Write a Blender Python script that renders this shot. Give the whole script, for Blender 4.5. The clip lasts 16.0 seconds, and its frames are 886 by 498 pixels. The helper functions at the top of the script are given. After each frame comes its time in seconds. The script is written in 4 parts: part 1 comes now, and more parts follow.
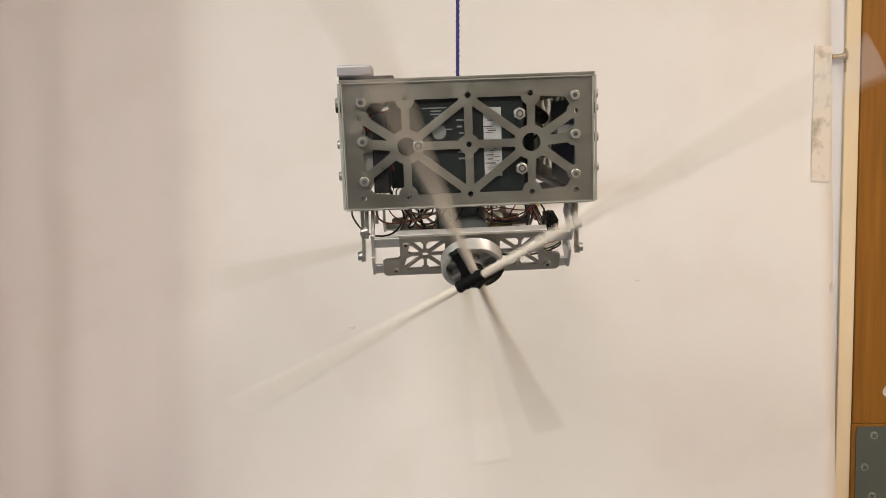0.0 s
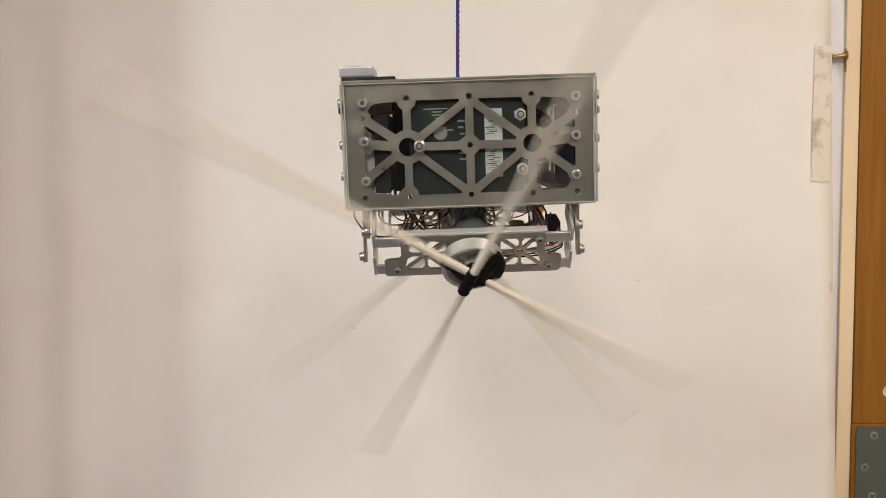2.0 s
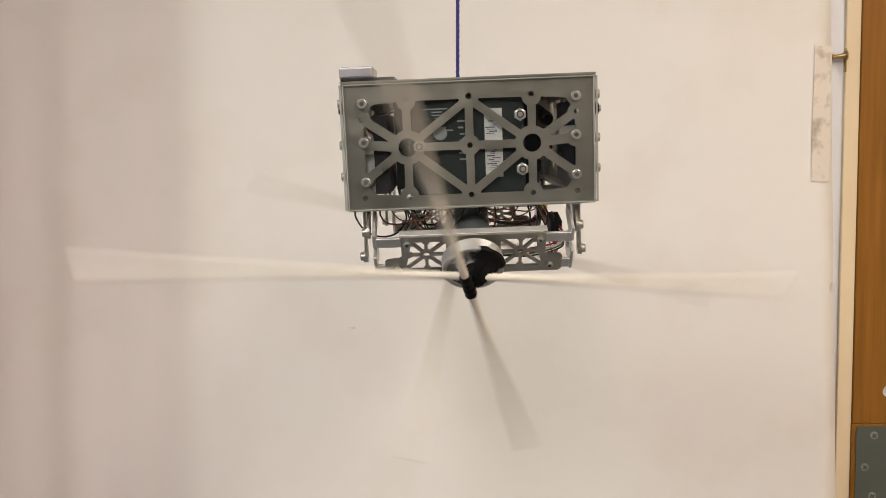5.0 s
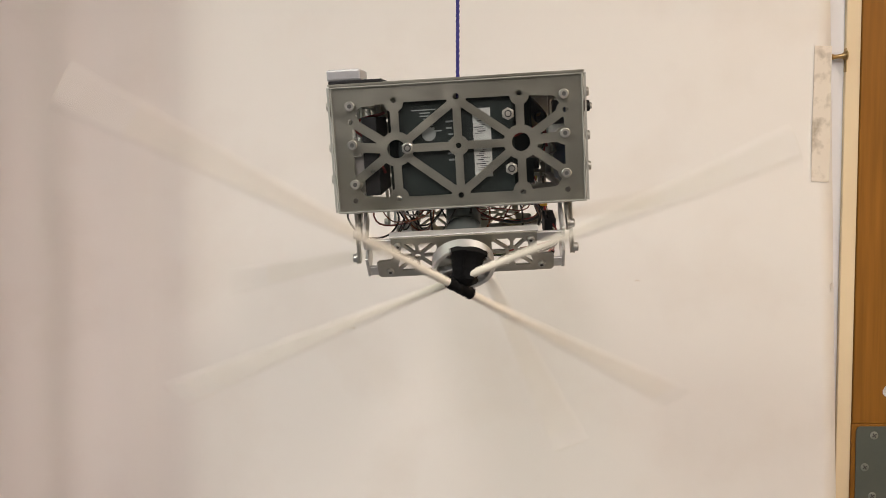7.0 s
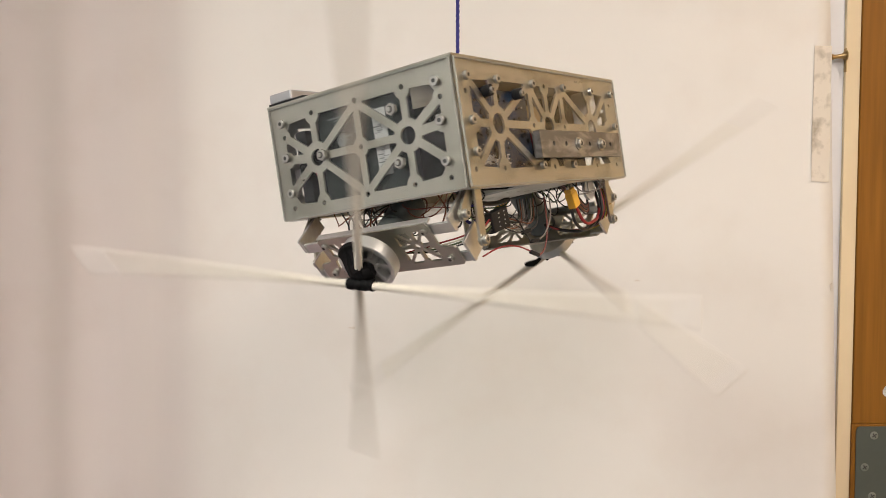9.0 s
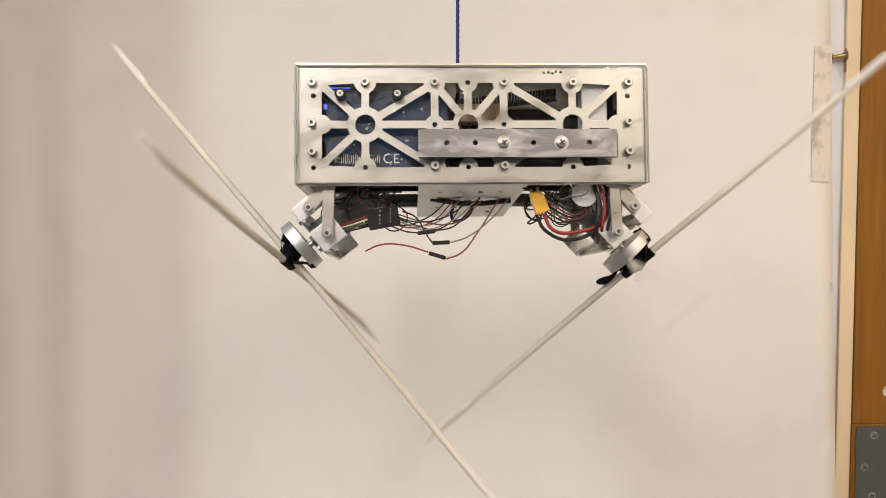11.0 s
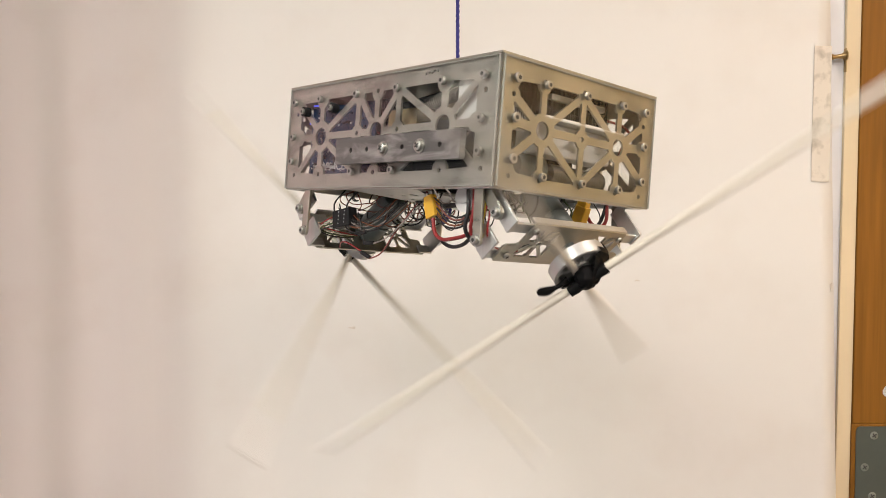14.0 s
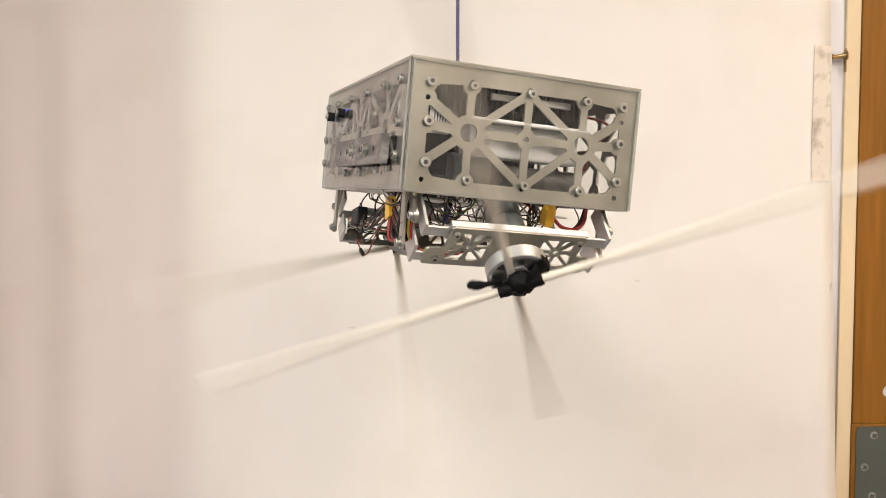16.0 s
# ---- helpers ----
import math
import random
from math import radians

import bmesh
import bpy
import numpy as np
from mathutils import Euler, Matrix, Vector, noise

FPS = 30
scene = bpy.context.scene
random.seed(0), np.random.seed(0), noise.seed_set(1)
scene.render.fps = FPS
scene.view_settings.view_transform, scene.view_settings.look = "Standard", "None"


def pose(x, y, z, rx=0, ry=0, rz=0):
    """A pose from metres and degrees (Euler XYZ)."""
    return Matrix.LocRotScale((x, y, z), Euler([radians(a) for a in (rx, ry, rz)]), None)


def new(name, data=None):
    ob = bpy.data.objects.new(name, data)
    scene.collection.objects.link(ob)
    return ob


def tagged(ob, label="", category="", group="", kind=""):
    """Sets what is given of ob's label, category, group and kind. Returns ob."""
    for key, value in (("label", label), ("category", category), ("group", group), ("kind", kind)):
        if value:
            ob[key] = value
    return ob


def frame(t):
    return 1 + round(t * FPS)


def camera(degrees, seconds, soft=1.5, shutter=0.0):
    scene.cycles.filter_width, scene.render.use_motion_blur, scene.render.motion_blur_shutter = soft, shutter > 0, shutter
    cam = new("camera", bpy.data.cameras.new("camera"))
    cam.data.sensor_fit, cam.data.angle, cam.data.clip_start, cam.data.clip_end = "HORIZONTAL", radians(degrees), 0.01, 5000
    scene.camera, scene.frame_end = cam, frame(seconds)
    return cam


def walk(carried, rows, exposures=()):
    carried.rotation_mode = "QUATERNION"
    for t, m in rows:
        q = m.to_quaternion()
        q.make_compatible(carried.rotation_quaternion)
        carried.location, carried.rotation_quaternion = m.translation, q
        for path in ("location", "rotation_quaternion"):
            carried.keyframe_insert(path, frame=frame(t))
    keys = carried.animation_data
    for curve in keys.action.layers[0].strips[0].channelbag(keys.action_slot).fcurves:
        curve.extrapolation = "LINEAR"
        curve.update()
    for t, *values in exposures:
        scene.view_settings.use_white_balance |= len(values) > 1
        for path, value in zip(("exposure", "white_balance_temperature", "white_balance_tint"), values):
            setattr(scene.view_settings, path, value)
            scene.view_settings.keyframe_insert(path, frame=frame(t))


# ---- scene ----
# ---------------------------------------------------------------- camera
EYE_Z = 1.45
cam = camera(56.22, 16.0, soft=0.8, shutter=0.62)
walk(cam, [(0.0, pose(0, 0, EYE_Z, 87.8, 0, 0)), (16.0, pose(0, 0, EYE_Z, 87.8, 0, 0))],
     exposures=[(0, -0.10), (7, -0.13), (9, -0.02), (11.5, -0.07), (13.5, 0.06), (15, 0.21), (16, 0.23)])

# ---------------------------------------------------------------- paths
ROBOT_ROWS = [
    (0, 0.0154, 0.7971, 1.5256, 6.92, -2.35, 1.71),
    (0.5, 0.0149, 0.7981, 1.5240, 6.64, -2.29, 1.81),
    (1, 0.0129, 0.7999, 1.5236, 5.86, -2.05, 2.11),
    (1.5, 0.0177, 0.8007, 1.5216, 5.69, -2.53, 1.41),
    (2, 0.0193, 0.8011, 1.5217, 5.44, -2.01, 0.61),
    (2.5, 0.0165, 0.8007, 1.5207, 5.15, -2.74, 1.65),
    (3, 0.0177, 0.8000, 1.5222, 5.32, -1.80, 0.20),
    (3.5, 0.0192, 0.8010, 1.5225, 5.97, -2.65, 0.36),
    (4, 0.0230, 0.8009, 1.5228, 6.09, -1.61, -0.71),
    (6.5, 0.0182, 0.7976, 1.5254, 7.09, -3.39, 0.26),
    (7, 0.0175, 0.7980, 1.5246, 6.85, -3.10, -2.49),
    (7.5, 0.0125, 0.7980, 1.5235, 7.19, -6.91, -7.48),
    (8, 0.0144, 0.7997, 1.5169, 4.37, -5.99, -15.78),
    (8.5, 0.0155, 0.7972, 1.5170, 3.44, -8.96, -25.43),
    (9, 0.0170, 0.7967, 1.5176, 3.73, -7.62, -35.54),
    (9.2, 0.0144, 0.7961, 1.5194, 4.06, -8.35, -39.47),
    (11.3, 0.0217, 0.7959, 1.5191, -0.17, -5.26, -93.18),
    (11.5, 0.0193, 0.7934, 1.5204, -0.20, -5.54, -95.89),
    (12, 0.0167, 0.7903, 1.5187, 0.45, -4.73, -104.40),
    (12.5, 0.0147, 0.7929, 1.5164, -0.93, -7.04, -113.81),
    (13, 0.0138, 0.7957, 1.5166, -0.93, -5.68, -121.50),
    (13.5, 0.0158, 0.7932, 1.5167, -2.17, -5.50, -130.79),
    (14, 0.0165, 0.7928, 1.5173, -1.10, -4.55, -138.09),
    (14.5, 0.0161, 0.7944, 1.5176, -2.37, -4.81, -145.61),
    (15, 0.0151, 0.7953, 1.5172, -1.88, -4.95, -150.50),
    (15.5, 0.0154, 0.7947, 1.5171, -3.00, -3.77, -156.62),
    (16, 0.0166, 0.7949, 1.5175, -2.16, -4.49, -160.19),
]
SPIN_FRONT = [(0, 37.4), (0.5, -139.1), (1, -305.6), (1.5, -485.5), (2, -651.0), (2.5, -829.5), (3, -1007.5), (3.5, -1186.0), (4, -1351.0), (6.5, -2217.8), (7, -2383.0), (7.5, -2560.3), (8, -2727.0), (8.5, -2902.3), (9, -3074.0), (11.5, -3932.5), (12, -4099.2), (12.5, -4266.5), (13, -4445.5), (13.5, -4609.0), (14, -4799.8), (14.5, -4962.9), (15, -5144.4), (15.5, -5309.0), (16, -5488.6)]
SPIN_REAR = [(0, -5411.4), (0.5, -5238.4), (1, -5068.0), (1.5, -4894.9), (2, -4721.6), (2.5, -4548.5), (3, -4365.7), (3.5, -4193.4), (4, -4022.1), (6.5, -3160.5), (7, -2989.0), (7.5, -2814.9), (8, -2645.6), (8.5, -2469.1), (9, -2300.1), (11.5, -1436.0), (12, -1275.5), (12.5, -1099.0), (13, -925.0), (13.5, -755.0), (14, -569.6), (14.5, -398.2), (15, -224.8), (15.5, -52.9), (16, 120.9)]
# hub place, tilt of the motor carrier; axis: the rotor's own hub, tilt and yaw; ends: the two ends of each crossed rod in the rotor's space
ROTOR_FRONT = dict(hub=(0.0, -0.1665, -0.1095), tilt=0.6675, side=-1, axis=(-0.0009, -0.1705, -0.1065, 0.6878, -0.0224),
                   ends=((0.3133, 0.0052, -0.0029), (-0.2622, 0.005, 0.0049), (0.1038, 0.2833, -0.0038), (-0.0838, -0.2428, -0.0032)),
                   lift=-0.0115, face=-0.0155, wheel=-0.0135, tape=0.31, outer=0)
ROTOR_REAR = dict(hub=(0.0, 0.1583, -0.1095), tilt=0.8269, side=1, axis=(0.0013, 0.1585, -0.1092, 0.8209, 0.0167),
                  ends=((0.2857, 0.0047, 0.0079), (-0.2866, 0.0049, -0.0151), (-0.039, 0.2813, 0.0003), (0.0372, -0.2806, 0.015)),
                  lift=0.0125, face=-0.009, wheel=-0.0025, tape=3.65, outer=1)

# ---------------------------------------------------------------- light
ROOM_X0, ROOM_X1, ROOM_Y0, ROOM_Y1, ROOM_H = -3.75, 1.5, -5.6, 1.42, 2.7
world = bpy.data.worlds.new("room_air")
world.use_nodes = True
world.node_tree.nodes["Background"].inputs[0].default_value = (1.0, 0.93, 0.86, 1)
world.node_tree.nodes["Background"].inputs[1].default_value = 0.02
scene.world = world


def ceiling_lamp(x, y, sx, sy, power, colour):
    data = bpy.data.lights.new("ceiling_panel_light", "AREA")
    data.shape, data.size, data.size_y, data.energy, data.color = "RECTANGLE", sx, sy, power, colour
    ob = new("ceiling_panel_light", data)
    ob.matrix_world = pose(x, y, ROOM_H - 0.045)
    return ob


LAMPS = [(-0.42, -1.60, 0.36, 1.2, 34, (1.0, 0.85, 0.86)), (-1.82, -1.60, 0.36, 1.2, 22, (0.92, 1.0, 0.92)),
         (-3.22, -1.60, 0.36, 1.2, 14, (1.0, 0.93, 0.91)), (0.98, -1.60, 0.36, 1.2, 27, (1.0, 0.83, 0.71)),
         # The last entry is an unseen fill lamp, added to brighten the right-hand wall.
         (-1.15, -0.30, 0.36, 0.36, 22, (0.92, 1.0, 0.91)), (1.00, 0.15, 0.36, 0.36, 15, (1.0, 0.84, 0.72))]
for lamp in LAMPS:
    ceiling_lamp(*lamp)


# ---------------------------------------------------------------- materials
def material(name, base, rough=0.5, metal=0.0, vary=0.12, scale=30.0, bump=0.0, bump_scale=200.0, stretch=(1, 1, 1),
             rough_vary=0.1, stain=0.0, stain_scale=6.0, stain_colour=(0.3, 0.25, 0.2), spec=0.5, stain_lo=0.52, stain_hi=0.78, stain_stretch=None):
    m = bpy.data.materials.new(name)
    m.use_nodes = True
    nt = m.node_tree
    b = nt.nodes["Principled BSDF"]
    b.inputs["Metallic"].default_value = metal
    b.inputs["Specular IOR Level"].default_value = spec
    co = nt.nodes.new("ShaderNodeTexCoord")
    mp = nt.nodes.new("ShaderNodeMapping")
    mp.inputs["Scale"].default_value = stretch
    nt.links.new(co.outputs["Object"], mp.inputs["Vector"])
    n1 = nt.nodes.new("ShaderNodeTexNoise")
    n1.inputs["Scale"].default_value, n1.inputs["Detail"].default_value = scale, 5
    nt.links.new(mp.outputs["Vector"], n1.inputs["Vector"])
    ramp = nt.nodes.new("ShaderNodeMix")
    ramp.data_type = "RGBA"
    lo = [max(0, c * (1 - vary)) for c in base]
    hi = [min(1, c * (1 + vary)) for c in base]
    ramp.inputs[6].default_value, ramp.inputs[7].default_value = (*lo, 1), (*hi, 1)
    nt.links.new(n1.outputs["Fac"], ramp.inputs[0])
    out = ramp.outputs[2]
    if stain:
        n2 = nt.nodes.new("ShaderNodeTexNoise")
        n2.inputs["Scale"].default_value, n2.inputs["Detail"].default_value = stain_scale, 6
        if stain_stretch:
            ms = nt.nodes.new("ShaderNodeMapping")
            ms.inputs["Scale"].default_value = stain_stretch[:3]
            ms.inputs["Rotation"].default_value = (stain_stretch[3], 0, 0)
            n2.inputs["Distortion"].default_value = 0.6
            nt.links.new(co.outputs["Object"], ms.inputs["Vector"])
            nt.links.new(ms.outputs["Vector"], n2.inputs["Vector"])
        else:
            nt.links.new(co.outputs["Object"], n2.inputs["Vector"])
        mr = nt.nodes.new("ShaderNodeMapRange")
        mr.inputs[1].default_value, mr.inputs[2].default_value, mr.inputs[4].default_value = stain_lo, stain_hi, stain
        nt.links.new(n2.outputs["Fac"], mr.inputs[0])
        mix = nt.nodes.new("ShaderNodeMix")
        mix.data_type = "RGBA"
        mix.inputs[7].default_value = (*stain_colour, 1)
        nt.links.new(mr.outputs[0], mix.inputs[0])
        nt.links.new(out, mix.inputs[6])
        out = mix.outputs[2]
    nt.links.new(out, b.inputs["Base Color"])
    rr = nt.nodes.new("ShaderNodeMapRange")
    rr.inputs[3].default_value, rr.inputs[4].default_value = max(0.02, rough - rough_vary), min(1, rough + rough_vary)
    nt.links.new(n1.outputs["Fac"], rr.inputs[0])
    nt.links.new(rr.outputs[0], b.inputs["Roughness"])
    if bump:
        n3 = nt.nodes.new("ShaderNodeTexNoise")
        n3.inputs["Scale"].default_value, n3.inputs["Detail"].default_value = bump_scale, 3
        nt.links.new(mp.outputs["Vector"], n3.inputs["Vector"])
        bp = nt.nodes.new("ShaderNodeBump")
        bp.inputs["Strength"].default_value, bp.inputs["Distance"].default_value = bump, 0.001
        nt.links.new(n3.outputs["Fac"], bp.inputs["Height"])
        nt.links.new(bp.outputs["Normal"], b.inputs["Normal"])
    return m


def clear_sheet(name, ior=1.45, tint=(0.97, 0.975, 0.97)):
    m = bpy.data.materials.new(name)
    m.use_nodes = True
    nt = m.node_tree
    nt.nodes.remove(nt.nodes["Principled BSDF"])
    tr, gl, lw, pw, fr, mx = (nt.nodes.new(k) for k in ("ShaderNodeBsdfTransparent", "ShaderNodeBsdfGlossy", "ShaderNodeLayerWeight", "ShaderNodeMath",
                                                        "ShaderNodeMapRange", "ShaderNodeMixShader"))
    tr.inputs[0].default_value = (*tint, 1)
    gl.inputs["Roughness"].default_value = 0.02
    lw.inputs[0].default_value = 0.5
    pw.operation = "POWER"
    pw.inputs[1].default_value = 4.0
    fr.inputs[3].default_value, fr.inputs[4].default_value = ((ior - 1) / (ior + 1)) ** 2, 0.6
    nt.links.new(lw.outputs["Facing"], pw.inputs[0])
    nt.links.new(pw.outputs[0], fr.inputs[0])
    nt.links.new(fr.outputs[0], mx.inputs[0])
    nt.links.new(tr.outputs[0], mx.inputs[1])
    nt.links.new(gl.outputs[0], mx.inputs[2])
    nt.links.new(mx.outputs[0], nt.nodes["Material Output"].inputs[0])
    return m


def glowing(name, colour, strength):
    m = bpy.data.materials.new(name)
    m.use_nodes = True
    b = m.node_tree.nodes["Principled BSDF"]
    b.inputs["Base Color"].default_value = (*colour, 1)
    b.inputs["Emission Color"].default_value = (*colour, 1)
    b.inputs["Emission Strength"].default_value = strength
    return m


ALU = material("brushed_aluminium_sheet", (0.50, 0.485, 0.42), 0.33, 0.93, 0.10, 55, 0.008, 900, (1, 1, 1.6), 0.12, 0.8, 14, (0.27, 0.26, 0.21), stain_lo=0.44, stain_hi=0.70)
ALU_SIDE = material("smudged_aluminium_sheet", (0.50, 0.49, 0.44), 0.40, 0.86, 0.10, 70, 0.008, 900, (1, 1, 1.6), 0.14, 0.8, 19, (0.21, 0.205, 0.175),
                    stain_lo=0.50, stain_hi=0.68, stain_stretch=(1, 1.0, 2.4, 0.5))
ALU_BAR = material("milled_aluminium", (0.66, 0.66, 0.64), 0.40, 0.90, 0.12, 60, 0.08, 500, (1, 6, 1), 0.12, 0.3, 40, (0.45, 0.45, 0.44))
ALU_WHEEL = material("turned_aluminium", (0.60, 0.60, 0.585), 0.45, 0.85, 0.06, 80, 0.05, 600)
STEEL = material("scuffed_steel_bar", (0.19, 0.187, 0.18), 0.42, 0.8, 0.18, 60, 0.02, 800, (1, 1, 1.8), 0.14, 0.9, 26, (0.50, 0.49, 0.47),
                 stain_lo=0.46, stain_hi=0.66, stain_stretch=(1, 0.8, 2.4, 0.05))
BOLT = material("zinc_screw", (0.47, 0.465, 0.43), 0.38, 1.0, 0.1, 200)
# Shade inside screw recesses and nut threads, put into a dark colour.
RECESS_SHADE = material("recess_shade", (0.055, 0.055, 0.052), 0.7)
PLASTIC_BLACK = material("black_plastic", (0.012, 0.012, 0.013), 0.6, 0, 0.3, 90, 0.2, 400, spec=0.25)
TAPE_BLACK = material("black_vinyl_tape", (0.004, 0.004, 0.0042), 0.6, 0, 0.4, 70, 0.7, 180, spec=0.12)
WOOD_ROD = material("pale_dowel_wood", (0.66, 0.61, 0.515), 0.55, 0, 0.10, 30, 0.1, 300, (6, 1, 1))
ROD_TAPE = material("pale_sleeve_tape", (0.68, 0.65, 0.61), 0.4, 0, 0.05, 60)
MOTOR_GREY = material("painted_motor_can", (0.13, 0.15, 0.145), 0.4, 0.2, 0.15, 50)
DRIVE_GREY = material("dark_drive_case", (0.017, 0.023, 0.022), 0.5, 0.0, 0.2, 40, spec=0.2)
LABEL_WHITE = material("white_paper_label", (0.72, 0.73, 0.72), 0.6, 0, 0.05, 40)
# Darker grey than the white label paper, used on the drive.
LABEL_GREY = material("grey_paper_label", (0.44, 0.45, 0.44), 0.6, 0, 0.08, 60)
PRINT_DARK = material("label_print", (0.04, 0.04, 0.045), 0.6)
PRINT_GREY = material("faded_case_print", (0.22, 0.24, 0.24), 0.6)
PCB_BLUE = material("blue_circuit_board", (0.018, 0.042, 0.095), 0.35, 0, 0.4, 160, 0.5, 400)
CHIP = material("chip_black", (0.02, 0.02, 0.022), 0.4)
WHITE_PLASTIC = material("white_plastic", (0.72, 0.72, 0.70), 0.45, 0, 0.05, 40)
BOTTOM_WHITE = material("pale_base_sheet", (0.62, 0.62, 0.58), 0.4, 0.5, 0.08, 40, 0, 0, (1, 1, 1), 0.1, 0.4, 30, (0.4, 0.38, 0.34))
YELLOW = material("yellow_connector_plastic", (0.75, 0.42, 0.04), 0.4, 0, 0.1, 60)
WIRES = {"black": material("black_wire", (0.015, 0.014, 0.014), 0.45), "red": material("red_wire", (0.26, 0.02, 0.02), 0.45),
         "brown": material("brown_wire", (0.16, 0.05, 0.02), 0.45), "white": material("pale_wire", (0.24, 0.21, 0.19), 0.5),
         "yellow": material("yellow_wire", (0.55, 0.45, 0.05), 0.45), "cream": material("cream_wire", (0.62, 0.58, 0.46), 0.5),
         "green": material("green_wire", (0.06, 0.09, 0.03), 0.5), "pink": material("dull_red_wire", (0.20, 0.06, 0.05), 0.5)}
CORD_BLUE = material("blue_cord", (0.020, 0.018, 0.16), 0.7, 0, 0.4, 900, 0.6, 1500)
GREY_BOX = material("grey_cast_block", (0.42, 0.42, 0.43), 0.4, 0.6, 0.1, 60)
ACRYLIC = clear_sheet("clear_acrylic")
SAWN_EDGE = material("sawn_acrylic_edge", (0.34, 0.345, 0.31), 0.45, 0, 0.25, 90, 0.1, 400)
LED_BLUE = glowing("blue_indicator_light", (0.10, 0.12, 1.0), 1.1)
BOARD = material("warm_white_board", (0.795, 0.772, 0.732), 0.55, 0, 0.015, 3, 0.06, 90, (1, 1, 1), 0.06, 0.22, 7, (0.62, 0.54, 0.46))
WALL_COOL = material("cool_white_paint", (0.78, 0.79, 0.82), 0.5, 0, 0.02, 4, 0.1, 250)
# Pink of the added screen, to tint the light bounced onto the board.
BOUNCE_PINK = material("pink_bounce_paint", (0.85, 0.54, 0.57), 0.6, 0, 0.04, 4, 0.1, 250)
DARK_PAINT = material("dark_wall_paint", (0.15, 0.155, 0.16), 0.6, 0, 0.1, 3, 0.1, 200)
TAN_PAINT = material("tan_wall_panel", (0.80, 0.61, 0.35), 0.6, 0, 0.06, 3, 0.1, 200)
ROOM_PAINT = material("room_wall_paint", (0.42, 0.40, 0.37), 0.7, 0, 0.03, 3, 0.1, 200)
CEIL_PAINT = material("ceiling_paint", (0.76, 0.75, 0.72), 0.8, 0, 0.02, 5)
FLOOR_MAT = material("grey_floor_sheet", (0.09, 0.095, 0.11), 0.5, 0, 0.15, 8)
CREAM = material("cream_frame_paint", (0.74, 0.61, 0.40), 0.45, 0, 0.05, 8, 0.1, 150)
WOOD = material("varnished_brown_wood", (0.255, 0.108, 0.015), 0.50, 0, 0.40, 16, 0.12, 120, (6, 6, 0.30), 0.08, 0.5, 60, (0.17, 0.066, 0.008), spec=0.2,
                stain_lo=0.5, stain_hi=0.75, stain_stretch=(1, 1, 0.02, 0.0))
HINGE = material("grey_painted_steel", (0.085, 0.098, 0.085), 0.5, 0.2, 0.1, 60, 0.15, 250)
HINGE_SCREW = material("dull_painted_screw", (0.20, 0.215, 0.19), 0.5, 0.4, 0.2, 120, 0.1, 300)
BRASS = material("aged_brass", (0.45, 0.33, 0.16), 0.32, 1.0, 0.2, 90)
SCUFF = material("brown_scuff", (0.68, 0.62, 0.55), 0.7, 0, 0.2, 200)
PAPER_TAPE = material("stained_paper_tape", (0.735, 0.67, 0.575), 0.7, 0, 0.05, 20, 0.2, 300, (1, 1, 1), 0.05, 0.75, 34, (0.30, 0.25, 0.18), stain_lo=0.5, stain_hi=0.68)
PANEL_GLOW = glowing("light_panel_diffuser", (1.0, 0.92, 0.82), 9.0)


# ---------------------------------------------------------------- mesh tools (millimetres in, metres out)
def V(x, y, z):
    return Vector((x, y, z)) * 0.001


def finish(bm, name, mat, parent=None, label="", smooth=False):
    bmesh.ops.recalc_face_normals(bm, faces=bm.faces)
    me = bpy.data.meshes.new(name)
    bm.to_mesh(me)
    bm.free()
    me.materials.append(mat)
    if smooth:
        for p in me.polygons:
            p.use_smooth = True
        me.set_sharp_from_angle(angle=0.7)
    ob = new(name, me)
    if parent:
        ob.parent = parent
    if label:
        ob["label"] = label
    return ob


def part(name, bm, mat, parent, label="", smooth=False):
    return finish(bm, name, mat, parent, label, smooth)


def add_box(bm, c, size, rot=None, bevel=0.0):
    m = Matrix.Translation(Vector(c) * 0.001) @ (rot or Matrix()) @ Matrix.Diagonal((*(Vector(size) * 0.001), 1))
    g = bmesh.ops.create_cube(bm, size=1.0, matrix=m)
    if bevel:
        es = list({e for v in g["verts"] for e in v.link_edges})
        bmesh.ops.bevel(bm, geom=es, offset=bevel * 0.001, segments=2, affect="EDGES", profile=0.5)


def add_cyl(bm, a, b, r, r2=None, seg=20):
    a, b = Vector(a) * 0.001, Vector(b) * 0.001
    d = b - a
    m = Matrix.Translation((a + b) / 2) @ d.to_track_quat("Z", "Y").to_matrix().to_4x4()
    bmesh.ops.create_cone(bm, cap_ends=True, segments=seg, radius1=r * 0.001, radius2=(r if r2 is None else r2) * 0.001, depth=d.length, matrix=m)


def box_part(name, c, size, mat, parent, label="", rot=None, bevel=0.6):
    bm = bmesh.new()
    add_box(bm, c, size, rot, bevel)
    return part(name, bm, mat, parent, label)


def cyl_part(name, a, b, r, mat, parent, label="", r2=None, seg=24):
    bm = bmesh.new()
    add_cyl(bm, a, b, r, r2, seg)
    return part(name, bm, mat, parent, label, True)


def frame_axes(origin, right, up):
    """A local frame: x to the right and y up on the sheet, z out of it. Millimetres."""
    r, u = Vector(right).normalized(), Vector(up).normalized()
    n = r.cross(u)
    m = Matrix((r, u, n)).transposed().to_4x4()
    m.translation = Vector(origin) * 0.001
    return m


